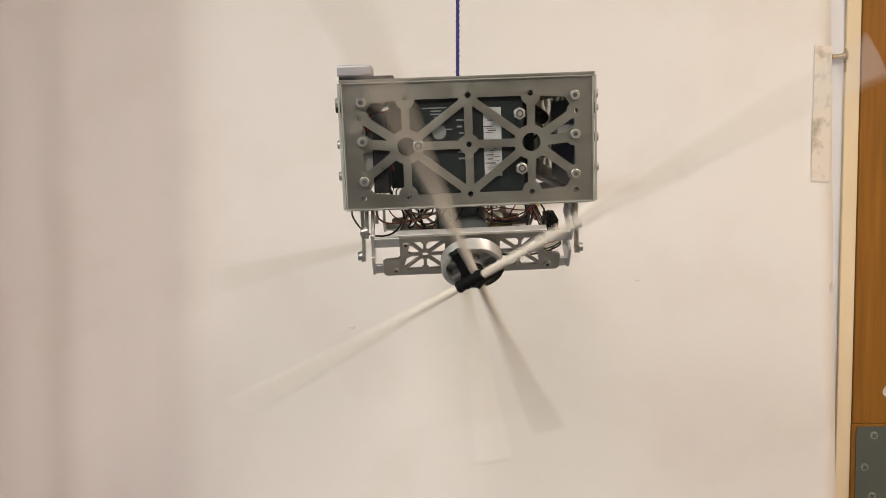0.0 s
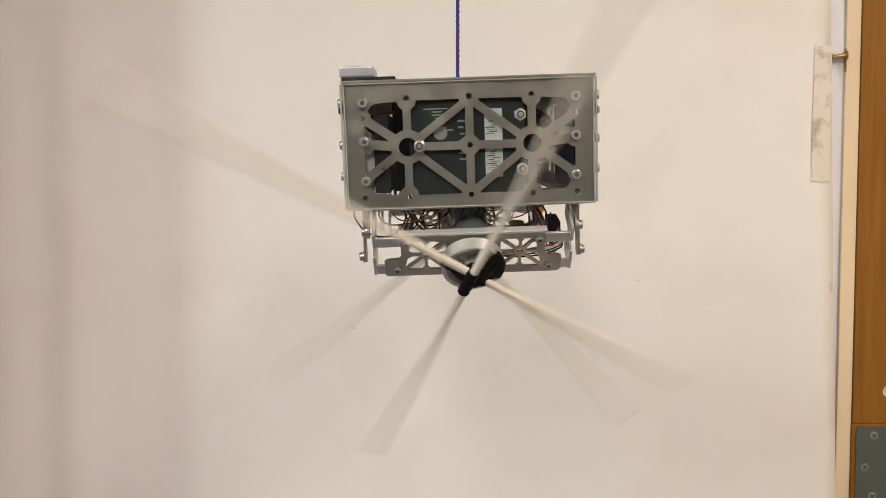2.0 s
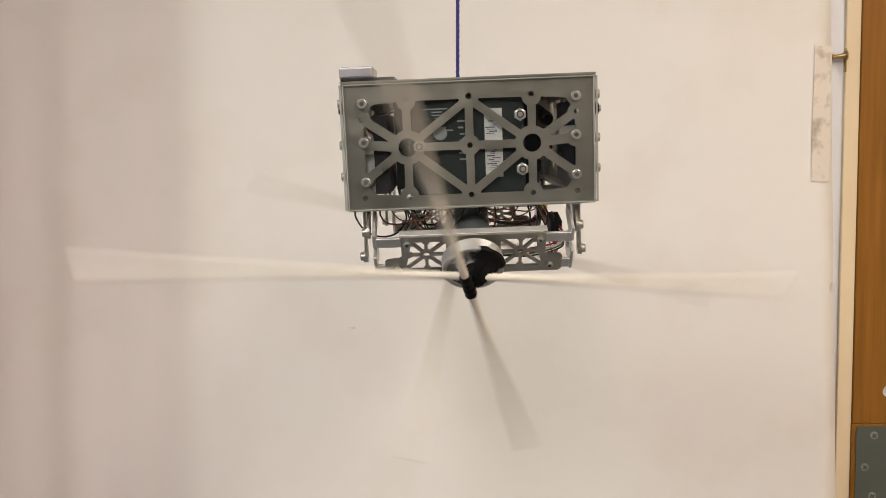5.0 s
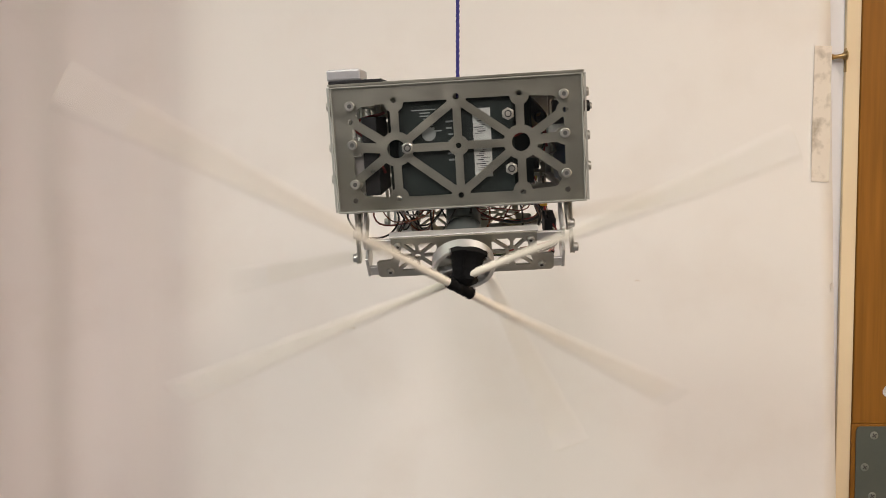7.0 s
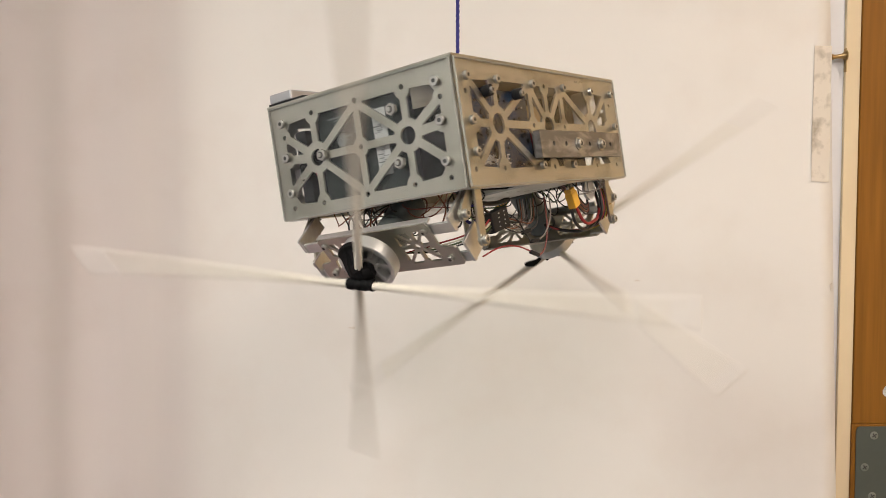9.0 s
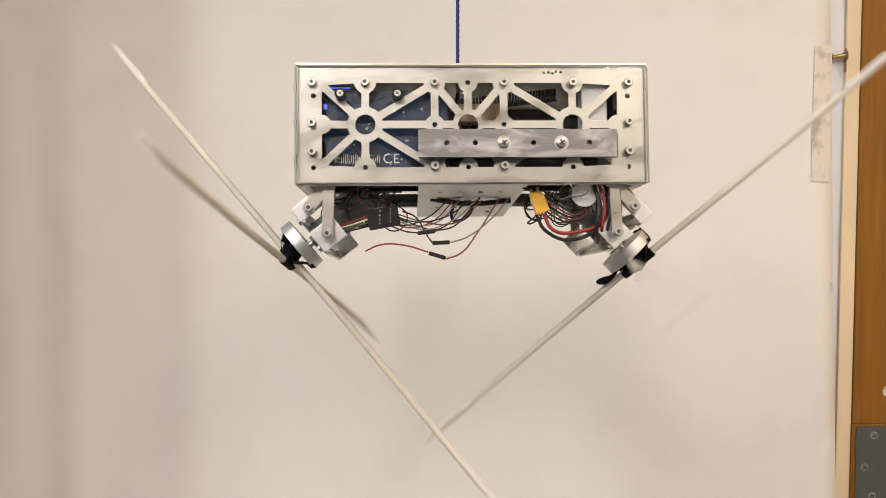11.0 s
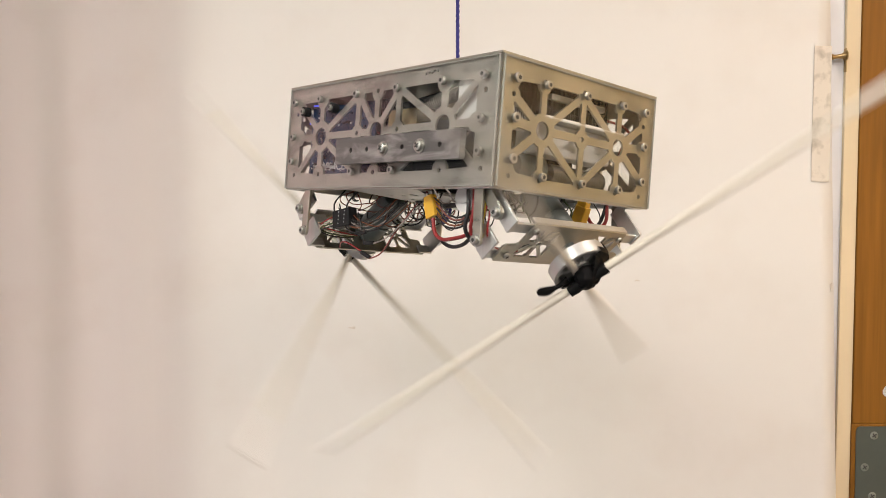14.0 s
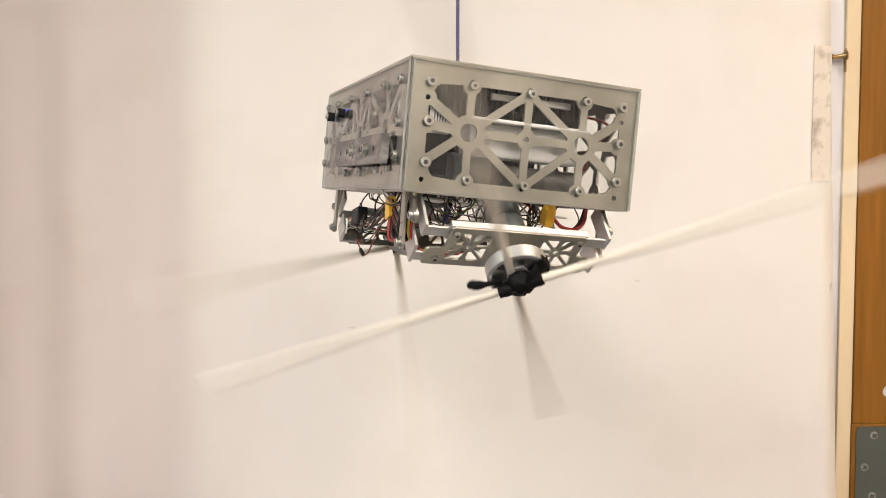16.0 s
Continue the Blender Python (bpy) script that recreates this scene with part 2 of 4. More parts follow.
def cell(nodes, half=3.2):
    """The opening between struts: nodes are (x, y, ring radius, strut to the next node?)."""
    n = len(nodes)
    c = Vector((sum(p[0] for p in nodes) / n, sum(p[1] for p in nodes) / n))
    lines = []
    for i in range(n):
        a, b = Vector(nodes[i][:2]), Vector(nodes[(i + 1) % n][:2])
        d = (b - a).normalized()
        inward = Vector((-d.y, d.x))
        if inward.dot(c - a) < 0:
            inward = -inward
        lines.append((a + inward * (half if nodes[i][3] else 0.0), d))
    out = []
    for i in range(n):
        v, rho = Vector(nodes[i][:2]), nodes[i][2]
        (pa, da), (pb, db) = lines[i - 1], lines[i]
        ends = []
        cr = da.x * db.y - da.y * db.x
        t = ((pb - pa).x * db.y - (pb - pa).y * db.x) / cr
        meet = pa + da * t
        if rho <= 0 or (meet - v).length >= rho:
            k = 1.6
            out += [meet - da * k, meet + (db - da) * k * 0.3, meet + db * k]
            continue
        for p, d, s in ((pa, da, -1), (pb, db, 1)):
            w = p - v
            q = w.dot(d)
            disc = max(0.0, q * q - (w.length_squared - rho * rho))
            tt = -q + s * math.sqrt(disc)
            ends.append(p + d * tt)
        a0, a1 = (math.atan2((e - v).y, (e - v).x) for e in ends)
        da_ = (a1 - a0 + math.pi) % (2 * math.pi) - math.pi
        for k in range(5):
            a = a0 + da_ * k / 4
            out.append(v + rho * Vector((math.cos(a), math.sin(a))))
    return [(p.x, p.y) for p in out]


def circle(x, y, r, seg=16):
    return [(x + r * math.cos(2 * math.pi * k / seg), y + r * math.sin(2 * math.pi * k / seg)) for k in range(seg)]


def sheet(name, outline, openings, thick, m, mat, parent, label=""):
    """A flat sheet with openings through it, lying in the frame m, its outer face at z = 0."""
    bm = bmesh.new()
    for loop in [outline] + openings:
        vs = [bm.verts.new((x * 0.001, y * 0.001, 0)) for x, y in loop]
        for i in range(len(vs)):
            bm.edges.new((vs[i - 1], vs[i]))
    bmesh.ops.triangle_fill(bm, use_beauty=True, use_dissolve=False, edges=bm.edges[:])
    faces = bm.faces[:]
    low = bmesh.ops.duplicate(bm, geom=faces)
    copy_faces = [g for g in low["geom"] if isinstance(g, bmesh.types.BMFace)]
    for v in {v for f in copy_faces for v in f.verts}:
        v.co.z -= thick * 0.001
    top = [e for f in faces for e in f.edges if len(e.link_faces) == 1]
    twin = low["vert_map"]
    for e in list(dict.fromkeys(top)):
        a, b = e.verts
        bm.faces.new((a, b, twin[b], twin[a]))
    bm.transform(m)
    return part(name, bm, mat, parent, label)


def screw(m, x, y, parent, r=3.5, h=3.2, z=0.0, kind="socket", mat=None):
    """A screw head on the sheet m."""
    bm = bmesh.new()
    if kind == "nut":
        add_cyl(bm, (x, y, z), (x, y, z + h), r, None, 6)
        add_cyl(bm, (x, y, z + h), (x, y, z + h + 0.6), r * 0.86, r * 0.72, 18)
        add_cyl(bm, (x, y, z + h), (x, y, z + h + 2.2), r * 0.40, r * 0.34, 12)
    else:
        add_cyl(bm, (x, y, z), (x, y, z + h), r, None, 18)
        add_cyl(bm, (x, y, z + h), (x, y, z + h + 0.5), r, r * 0.86, 18)
    bm.transform(m)
    s = part("nut" if kind == "nut" else "screw", bm, mat or BOLT, parent, "", True)
    if kind == "nut":
        bm = bmesh.new()
        add_cyl(bm, (x, y, z + h + 0.5), (x, y, z + h + 0.75), r * 0.56, None, 16)
        bm.transform(m)
        part("thread_gap", bm, RECESS_SHADE, s)
    elif kind == "socket":
        bm = bmesh.new()
        add_cyl(bm, (x, y, z + h + 0.3), (x, y, z + h + 0.62), r * 0.48, None, 6)
        bm.transform(m)
        part("screw_socket", bm, RECESS_SHADE, s)
    elif kind == "cross":
        bm = bmesh.new()
        add_box(bm, (x, y, z + h + 0.5), (r * 1.2, r * 0.28, 0.4), Matrix.Rotation(0.6, 4, "Z"))
        add_box(bm, (x, y, z + h + 0.52), (r * 0.28, r * 1.2, 0.4), Matrix.Rotation(0.6, 4, "Z"))
        bm.transform(m)
        part("cross_recess", bm, RECESS_SHADE, s)
    return s


def wire(points, r, mat, parent, name="wire"):
    cu = bpy.data.curves.new(name, "CURVE")
    cu.dimensions, cu.bevel_depth, cu.bevel_resolution, cu.resolution_u = "3D", r * 0.001, 2, 6
    sp = cu.splines.new("BEZIER")
    sp.bezier_points.add(len(points) - 1)
    for b, p in zip(sp.bezier_points, points):
        b.co = Vector(p) * 0.001
        b.handle_left_type = b.handle_right_type = "AUTO"
    cu.materials.append(mat)
    ob = new(name, cu)
    ob.parent = parent
    return ob


# ---------------------------------------------------------------- the room
def slab(name, x0, x1, y0, y1, z0, z1, mat, label="", kind="structure", category=""):
    bm = bmesh.new()
    add_box(bm, ((x0 + x1) * 500, (y0 + y1) * 500, (z0 + z1) * 500), ((x1 - x0) * 1000, (y1 - y0) * 1000, (z1 - z0) * 1000))
    return tagged(finish(bm, name, mat), label, category, "", kind)


slab("floor", ROOM_X0 - 0.1, ROOM_X1 + 0.1, ROOM_Y0 - 0.1, ROOM_Y1 + 0.1, -0.1, 0, FLOOR_MAT, "plain grey sheet floor of the room")
slab("ceiling", ROOM_X0 - 0.1, ROOM_X1 + 0.1, ROOM_Y0 - 0.1, ROOM_Y1 + 0.1, ROOM_H, ROOM_H + 0.1, CEIL_PAINT, "plain off-white painted ceiling")
slab("wall_north", ROOM_X0 - 0.1, ROOM_X1 + 0.1, ROOM_Y1, ROOM_Y1 + 0.1, 0, ROOM_H, WALL_COOL, "cool white painted wall behind the board")
slab("wall_south", ROOM_X0 - 0.1, ROOM_X1 + 0.1, ROOM_Y0 - 0.1, ROOM_Y0, 0, ROOM_H, DARK_PAINT, "plain dark grey painted wall")
slab("wall_west", ROOM_X0 - 0.1, ROOM_X0, ROOM_Y0, ROOM_Y1, 0, ROOM_H, WALL_COOL, "plain white painted wall")
slab("wall_east_front", ROOM_X1, ROOM_X1 + 0.1, ROOM_Y0, 0.35, 0, ROOM_H, ROOM_PAINT, "plain grey-beige painted wall")
slab("wall_east_rear", ROOM_X1, ROOM_X1 + 0.1, 0.35, ROOM_Y1, 0, ROOM_H, TAN_PAINT, "plain tan panelled wall")
slab("wall_north_end", 0.86, ROOM_X1, ROOM_Y1 - 0.006, ROOM_Y1 - 0.001, 0, ROOM_H, TAN_PAINT, "plain tan wall panel beside the door frame")


def ceiling_panel(x, y, sx, sy):
    top = new("ceiling_light")
    top.matrix_world = pose(x, y, ROOM_H)
    bm = bmesh.new()
    for cx, cy, wx, wy in ((0, sy / 2 + 0.015, sx + 0.06, 0.03), (0, -sy / 2 - 0.015, sx + 0.06, 0.03), (sx / 2 + 0.015, 0, 0.03, sy), (-sx / 2 - 0.015, 0, 0.03, sy)):
        add_box(bm, (cx * 1000, cy * 1000, -20), (wx * 1000, wy * 1000, 40))
    part("frame", bm, ALU_BAR, top)
    bm = bmesh.new()
    add_box(bm, (0, 0, -10), (sx * 1000, sy * 1000, 12))
    part("diffuser", bm, PANEL_GLOW, top, "glowing white diffuser")
    return tagged(top, "square lit ceiling light panel with white diffuser", "ceiling light", "ceiling light panels")


# The last panel only houses the added fill lamp.
for lamp in LAMPS:
    ceiling_panel(*lamp[:4])


def white_board():
    """One tall sheet of board on the wall, bowed a little at its far side, its free edge not quite upright."""
    bm = bmesh.new()
    cols, rows_n = 60, 30
    grid = []
    for j in range(rows_n + 1):
        z = 0.02 + (2.55 - 0.02) * j / rows_n
        line = []
        for i in range(cols + 1):
            edge = 0.6454 + (1.82 - z) * 0.029
            x = -0.81 + (edge + 0.81) * i / cols
            y = ROOM_Y1 - 0.020
            bow = max(0.0, -0.36 - x)
            y -= 0.06 * bow * bow
            y -= 0.006 * math.exp(-((x + 0.52) / 0.035) ** 2) + 0.005 * math.exp(-((x + 0.43) / 0.03) ** 2)
            y += 0.0012 * noise.noise(Vector((x * 2.2, z * 1.3, 0.4)))
            line.append(bm.verts.new((x, y, z)))
        grid.append(line)
    for j in range(rows_n):
        for i in range(cols):
            bm.faces.new((grid[j][i], grid[j][i + 1], grid[j + 1][i + 1], grid[j + 1][i]))
    ob = finish(bm, "white_board", BOARD, None, "", True)
    so = ob.modifiers.new("thickness", "SOLIDIFY")
    so.thickness, so.offset = 0.006, 0.0
    return tagged(ob, "large warm-white board sheet standing against the wall", "board")


board_sheet = white_board()


def scuff(x, z, w, h):
    bm = bmesh.new()
    vs = []
    for k in range(12):
        a = 2 * math.pi * k / 12
        r = 1 + 0.35 * math.sin(3 * a + x * 9)
        vs.append(bm.verts.new((x + w * r * math.cos(a), ROOM_Y1 - 0.0242, z + h * r * math.sin(a))))
    lo = [bm.verts.new(v.co + Vector((0, 0.001, 0))) for v in vs]
    bm.faces.new(vs)
    bm.faces.new(lo[::-1])
    for k in range(12):
        bm.faces.new((vs[k - 1], vs[k], lo[k], lo[k - 1]))
    part("scuff_mark", bm, SCUFF, board_sheet, "faint brown scuff")


scuff(0.3275, 1.343, 0.0045, 0.0014)
scuff(-0.153, 1.263, 0.006, 0.002)
scuff(0.655, 1.333, 0.0018, 0.0065)
scuff(-0.69, 1.600, 0.005, 0.004)


def paper_tape():
    bm = bmesh.new()
    pts = [(-15, -108), (14, -109), (15, -60), (14.5, 20), (15, 117), (-14, 118), (-14.5, 40), (-15.5, -40)]
    lo = [bm.verts.new((x * 0.001, -0.0004, z * 0.001)) for x, z in pts]
    hi = [bm.verts.new((x * 0.001, 0.0002, z * 0.001)) for x, z in pts]
    bm.faces.new(lo)
    bm.faces.new(hi[::-1])
    for i in range(len(pts)):
        bm.faces.new((lo[i - 1], lo[i], hi[i], hi[i - 1]))
    ob = finish(bm, "tape_strip", PAPER_TAPE)
    ob.matrix_world = pose(0.6335, ROOM_Y1 - 0.0246, 1.618, 0, 0.2, 0)
    return tagged(ob, "stained beige paper tape strip on the board edge", "tape")


paper_tape()

def shade_screen(x0, x1, y, high):
    """An unseen screen of upright slats between two rails, on two feet, added to shade the board."""
    top = new("shade_screen")
    top.matrix_world = pose((x0 + x1) / 2, y, 0)
    half = (x1 - x0) * 500
    for z in (60, high * 1000 - 30):
        box_part("rail", (0, 0, z), (2 * half, 24, 60), BOUNCE_PINK, top, "", None, 2.0)
    for e in (-1, 1):
        box_part("foot", (e * (half - 60), 0, 15), (60, 360, 30), BOUNCE_PINK, top, "", None, 3.0)
    n = 12
    for k in range(n):
        box_part("slat", (-half + 22 + (2 * half - 44) * k / (n - 1), 0, high * 500 + 15), (49, 16, high * 1000 - 150), BOUNCE_PINK, top, "", None, 1.5)
    return tagged(top, "added unseen pink slatted screen that shades the board's left side", "screen")


shade_screen(-1.50, -0.605, 1.0, 2.45)


# door frame beside the board
JAMB_X, JAMB_Y = 0.678, ROOM_Y1 - 0.008
frame_top = new("door_frame")
LEAN = Matrix.Translation((0, 0, 1.30)) @ Matrix.Rotation(0.0065, 4, "Y") @ Matrix.Translation((0, 0, -1.30))
frame_top.matrix_world = LEAN
tagged(frame_top, "brown varnished wooden door frame with cream painted edge", "door frame", "", "structure")


def frame_part(name, x0, x1, y0, y1, z0, z1, mat, label="", bevel=2.0):
    bm = bmesh.new()
    add_box(bm, ((x0 + x1) * 500, (y0 + y1) * 500, (z0 + z1) * 500), ((x1 - x0) * 1000, (y1 - y0) * 1000, (z1 - z0) * 1000), None, bevel)
    return part(name, bm, mat, frame_top, label)


frame_part("edge_strip", JAMB_X, JAMB_X + 0.0245, JAMB_Y, ROOM_Y1, 0, 2.4, CREAM, "cream painted edge strip", 1.0)
frame_part("jamb_board", JAMB_X + 0.0252, JAMB_X + 0.17, JAMB_Y - 0.004, ROOM_Y1, 1.101, 2.4, WOOD, "brown varnished wood", 1.0)
frame_part("jamb_board", JAMB_X + 0.0236, JAMB_X + 0.17, JAMB_Y - 0.005, ROOM_Y1, 0, 1.1003, WOOD, "brown varnished wood", 1.0)


chip = bmesh.new()
for dx, dz, r in ((0, 0, 3.2), (1.0, 4, 2.4), (-0.5, -4, 2.7), (1.5, -7.5, 1.8), (2, 7, 1.5)):
    add_cyl(chip, (756 + dx, JAMB_Y * 1000 - 5.0, 1158 + dz), (756 + dx, JAMB_Y * 1000 - 3.8, 1158 + dz), r, None, 9)
part("bare_chip", chip, LABEL_WHITE, frame_top, "pale chip in the varnish")


def hinge_leaf():
    top = new("hinge_leaf")
    top.matrix_world = pose(0.7065, JAMB_Y - 0.0055, 1.022)
    m = frame_axes((0, 0, 0), (1, 0, 0), (0, 0, 1))
    outline = [(2, -70), (60, -70), (60, 70), (6, 70), (3, 69), (1, 66), (0, 62), (0, -66)]
    sheet("leaf_plate", outline, [], 2.2, m @ Matrix.Translation((0, 0, 0.002)), HINGE, top, "grey painted steel leaf")
    for x, y in ((30.6, 55), (15.3, 0), (29, -50)):
        screw(m, x, y, top, 7.0, 0.5, 2.0, "cross", HINGE_SCREW)
    return tagged(top, "grey painted steel hinge leaf with cross-head screws", "hinge")


hinge_leaf()


def brass_hook():
    bm = bmesh.new()
    prof = [(0, 9), (2, 9), (3.5, 6), (8, 4), (16, 3.6), (22, 4.6), (25, 5.6), (26, 4.6), (26.4, 0.1)]
    seg = 16
    rings = []
    for d, r in prof:
        rings.append([bm.verts.new((-d * 0.001, r * 0.001 * math.cos(2 * math.pi * k / seg), r * 0.001 * math.sin(2 * math.pi * k / seg) - 0.00012 * d * (d > 6))) for k in range(seg)])
    for a, b in zip(rings, rings[1:]):
        for k in range(seg):
            bm.faces.new((a[k - 1], a[k], b[k], b[k - 1]))
    bm.faces.new(rings[0])
    bm.faces.new(rings[-1][::-1])
    top = new("coat_hook")
    top.matrix_world = pose(JAMB_X + 0.001, JAMB_Y - 0.004, 1.722)
    part("stem", bm, BRASS, top, "", True)
    bm = bmesh.new()
    add_box(bm, (-1.4, 0, -8), (2.4, 8, 40), None, 1.0)
    part("backplate", bm, BRASS, top)
    return tagged(top, "small aged brass hook on the cream frame edge", "hook")


brass_hook()


# ---------------------------------------------------------------- the hanging machine
W, L, H = 98.5, 146.5, 50.0
robot = new("hanging_robot")
tagged(robot, "aluminium lattice box robot with two rod rotors, hung on cord", "robot")
FACE_A = frame_axes((0, -L, 0), (1, 0, 0), (0, 0, 1))
FACE_B = frame_axes((W, 0, 0), (0, 1, 0), (0, 0, 1))
FACE_C = frame_axes((0, L, 0), (-1, 0, 0), (0, 0, 1))
FACE_D = frame_axes((-W, 0, 0), (0, -1, 0), (0, 0, 1))


def fan(hub, ring, rim):
    """Openings round a hub between the rim nodes, in order; a rim node is (x, y, ring, strut onward?)."""
    out = []
    for a, b in zip(rim, rim[1:]):
        if a is None or b is None:
            continue
        out.append(cell([(hub[0], hub[1], ring, True), (a[0], a[1], a[2], a[3]), (b[0], b[1], b[2], True)]))
    return out


def cover_edge(m, hx, hy, parent):
    """The pale sawn edge round a clear cover."""
    bm = bmesh.new()
    for c, size in (((0, hy, 1.6), (2 * hx + 0.7, 0.7, 1.4)), ((0, -hy, 1.6), (2 * hx + 0.7, 0.7, 1.4)), ((hx, 0, 1.6), (0.7, 2 * hy - 0.7, 1.4)), ((-hx, 0, 1.6), (0.7, 2 * hy - 0.7, 1.4))):
        add_box(bm, c, size)
    bm.transform(m)
    part("cover_edge", bm, SAWN_EDGE, parent, "pale sawn acrylic edge")


def end_panel(m):
    """The short lattice panel: two hubs, a middle post, a frame round it."""
    x1, zt, zb, xe = 49.0, 33.0, -37.0, 76.0
    openings = []
    for s in (-1, 1):
        hub = (s * x1, -1, 13.5, True)
        side = [(s * 83, 22, 6, False), (s * 83, 2, 7, False), (s * 83, -26, 6, False)]
        openings += fan(hub[:2], 13.5, [(0, -1, 8, True), (0, zt + 2, 7.5, False), (s * x1, zt + 2, 7.5, False)])
        openings += fan(hub[:2], 13.5, [(s * x1, zb - 2, 7.5, False), (0, zb - 2, 7.5, True), (0, -1, 8, True)])
        openings += [cell([hub, side[0], (*side[1][:3], True)], 3.8), cell([hub, side[1], (*side[2][:3], True)], 3.8)]
        openings.append(cell([hub, (s * x1, zt + 2, 7.5, False), (s * xe, zt, 0, False), (*side[0][:3], True)]))
        openings.append(cell([hub, side[2], (s * xe, zb, 0, False), (s * x1, zb - 2, 7.5, True)]))
        openings.append(circle(s * x1, -1, 7.2, 24))
        openings += [circle(s * x1, zt + 4, 2.2), circle(s * x1, zb - 3, 2.2), circle(s * 84, 22, 2.1), circle(s * 84, -40, 2.1)]
    openings += [circle(0, -1, 2.2), circle(0, zt + 4, 2.4), circle(0, zb - 3, 2.2)]
    outline = [(-W, -H), (W, -H), (W, H), (-W, H)]
    p = sheet("end_panel", outline, openings, 2.0, m, ALU, robot, "brushed aluminium lattice panel")
    acrylic = [(-W + 1.5, -H + 1.5), (W - 1.5, -H + 1.5), (W - 1.5, H - 1.5), (-W + 1.5, H - 1.5)]
    c = sheet("acrylic_cover", acrylic, [], 1.2, m @ Matrix.Translation((0, 0, 0.0022)), ACRYLIC, p, "clear acrylic cover sheet")
    c.visible_shadow = False
    cover_edge(m, W - 1.2, H - 1.2, p)
    for s in (-1, 1):
        for y in (34, 4, -27):
            screw(m, s * 83, y, p, 3.9, 1.7, 2.3)
    return p


def side_panel(m):
    hub1, hub2, hub3 = (-90, 0), (-4, 0), (84, 0)
    t, b = 33, -34
    ops = fan(hub1, 15, [(-32, 0, 8, True), (-32, t + 2, 9, False), (-90, t + 2, 9, False), (-126, t, 0, False), (-126, 0, 8, False), (-126, b, 0, False),
                         (-90, b - 2, 9, False), (-32, b - 2, 9, True), (-32, 0, 8, True)])
    ops += fan(hub2, 13, [(26, 0, 8, True), (26, t + 2, 9, False), (-4, t + 2, 8, False), (-32, t + 2, 9, True), (-32, 0, 8, True), (-32, b - 2, 9, False),
                          (-4, b - 2, 8, False), (26, b - 2, 9, True), (26, 0, 8, True)])
    ops += fan(hub3, 15, [(26, 0, 8, True), (26, b - 2, 9, False), (84, b - 2, 9, False), (122, b, 0, False), (122, 0, 8, False), (122, t, 0, False),
                          (84, t + 2, 9, False), (26, t + 2, 9, True), (26, 0, 8, True)])
    ops += [circle(h[0], h[1], 8.5, 24) for h in (hub1, hub2, hub3)]
    ops += [circle(x, y, 2.1) for x, y in ((-32, 0), (26, 0), (-4, 35.5), (-133, 24), (-133, -36), (131, 24), (131, -36), (-90, -36), (84, -36), (-4, -36))]
    ops += [circle(x, y, 1.1, 8) for x, y in ((60, 43.5), (64, 44), (67.5, 43.2), (70.5, 44.8), (74.5, 44.2))]
    outline = [(-L, -H), (L, -H), (L, H), (-L, H)]
    p = sheet("side_panel", outline, ops, 2.0, m, ALU_SIDE, robot, "smudged aluminium lattice panel")
    ac = [(-L + 1.5, -H + 1.5), (L - 1.5, -H + 1.5), (L - 1.5, H - 1.5), (-L + 1.5, H - 1.5)]
    c = sheet("acrylic_cover", ac, [], 1.2, m @ Matrix.Translation((0, 0, 0.0022)), ACRYLIC, p, "clear acrylic cover sheet")
    c.visible_shadow = False
    cover_edge(m, L - 1.2, H - 1.2, p)
    for x in (-134, -90, -32, 26, 84, 131):
        screw(m, x, 35, p, 3.6, 2.8, 2.3)
    for x, y in ((-134, 1), (-134, -23), (131, 2), (131, -23), (-32, -35), (26, -35)):
        screw(m, x, y, p, 3.6, 2.8, 2.3)
    return p


panel_a = end_panel(FACE_A)
for x, y in ((-39.8, -0.6), (39.5, 21.3), (40.5, -21)):
    screw(FACE_A, x, y, panel_a, 5.0, 3.4, 2.3, "nut")
panel_b = side_panel(FACE_B)
panel_c = end_panel(FACE_C)
for x in (-49, 0, 49):
    screw(FACE_C, x, 34.5, panel_c, 3.4, 2.6, 2.3)
    screw(FACE_C, x, -37.5, panel_c, 3.4, 2.6, 2.3)
panel_d = side_panel(FACE_D)
for x in (-110, -63):
    bm = bmesh.new()
    add_cyl(bm, (x, 24, 2.2), (x, 24, 9), 4.6, None, 18)
    bm.transform(FACE_B)
    knob = part("standoff", bm, PLASTIC_BLACK, panel_b, "black plastic standoff", True)
    screw(FACE_B, x, 24, panel_b, 2.8, 1.5, 9, "cross")

# steel bar bolted on the long side
bar = sheet("steel_bar", [(-46, -29.3), (118.5, -29.3), (118.5, -6.3), (-46, -6.3)], [circle(x, -17.5, 2.2) for x in (-22.7, 0.8, 49, 95.5)],
            6.0, FACE_B @ Matrix.Translation((0, 0, 0.0115)), STEEL, robot, "scuffed dark steel flat bar")
for x in (24.2, 72.0):
    bm = bmesh.new()
    add_cyl(bm, (x, -17.8, 11.6), (x, -17.8, 12.6), 6.0, None, 24)
    bm.transform(FACE_B)
    part("washer", bm, BOLT, bar, "", True)
    screw(FACE_B, x, -17.8, bar, 4.4, 2.4, 12.6, "cross")
for x in (-30, 102):
    bm = bmesh.new()
    add_box(bm, (x, -17.8, 3.9), (14, 14, 3.2))
    bm.transform(FACE_B)
    part("spacer", bm, ALU_BAR, bar)

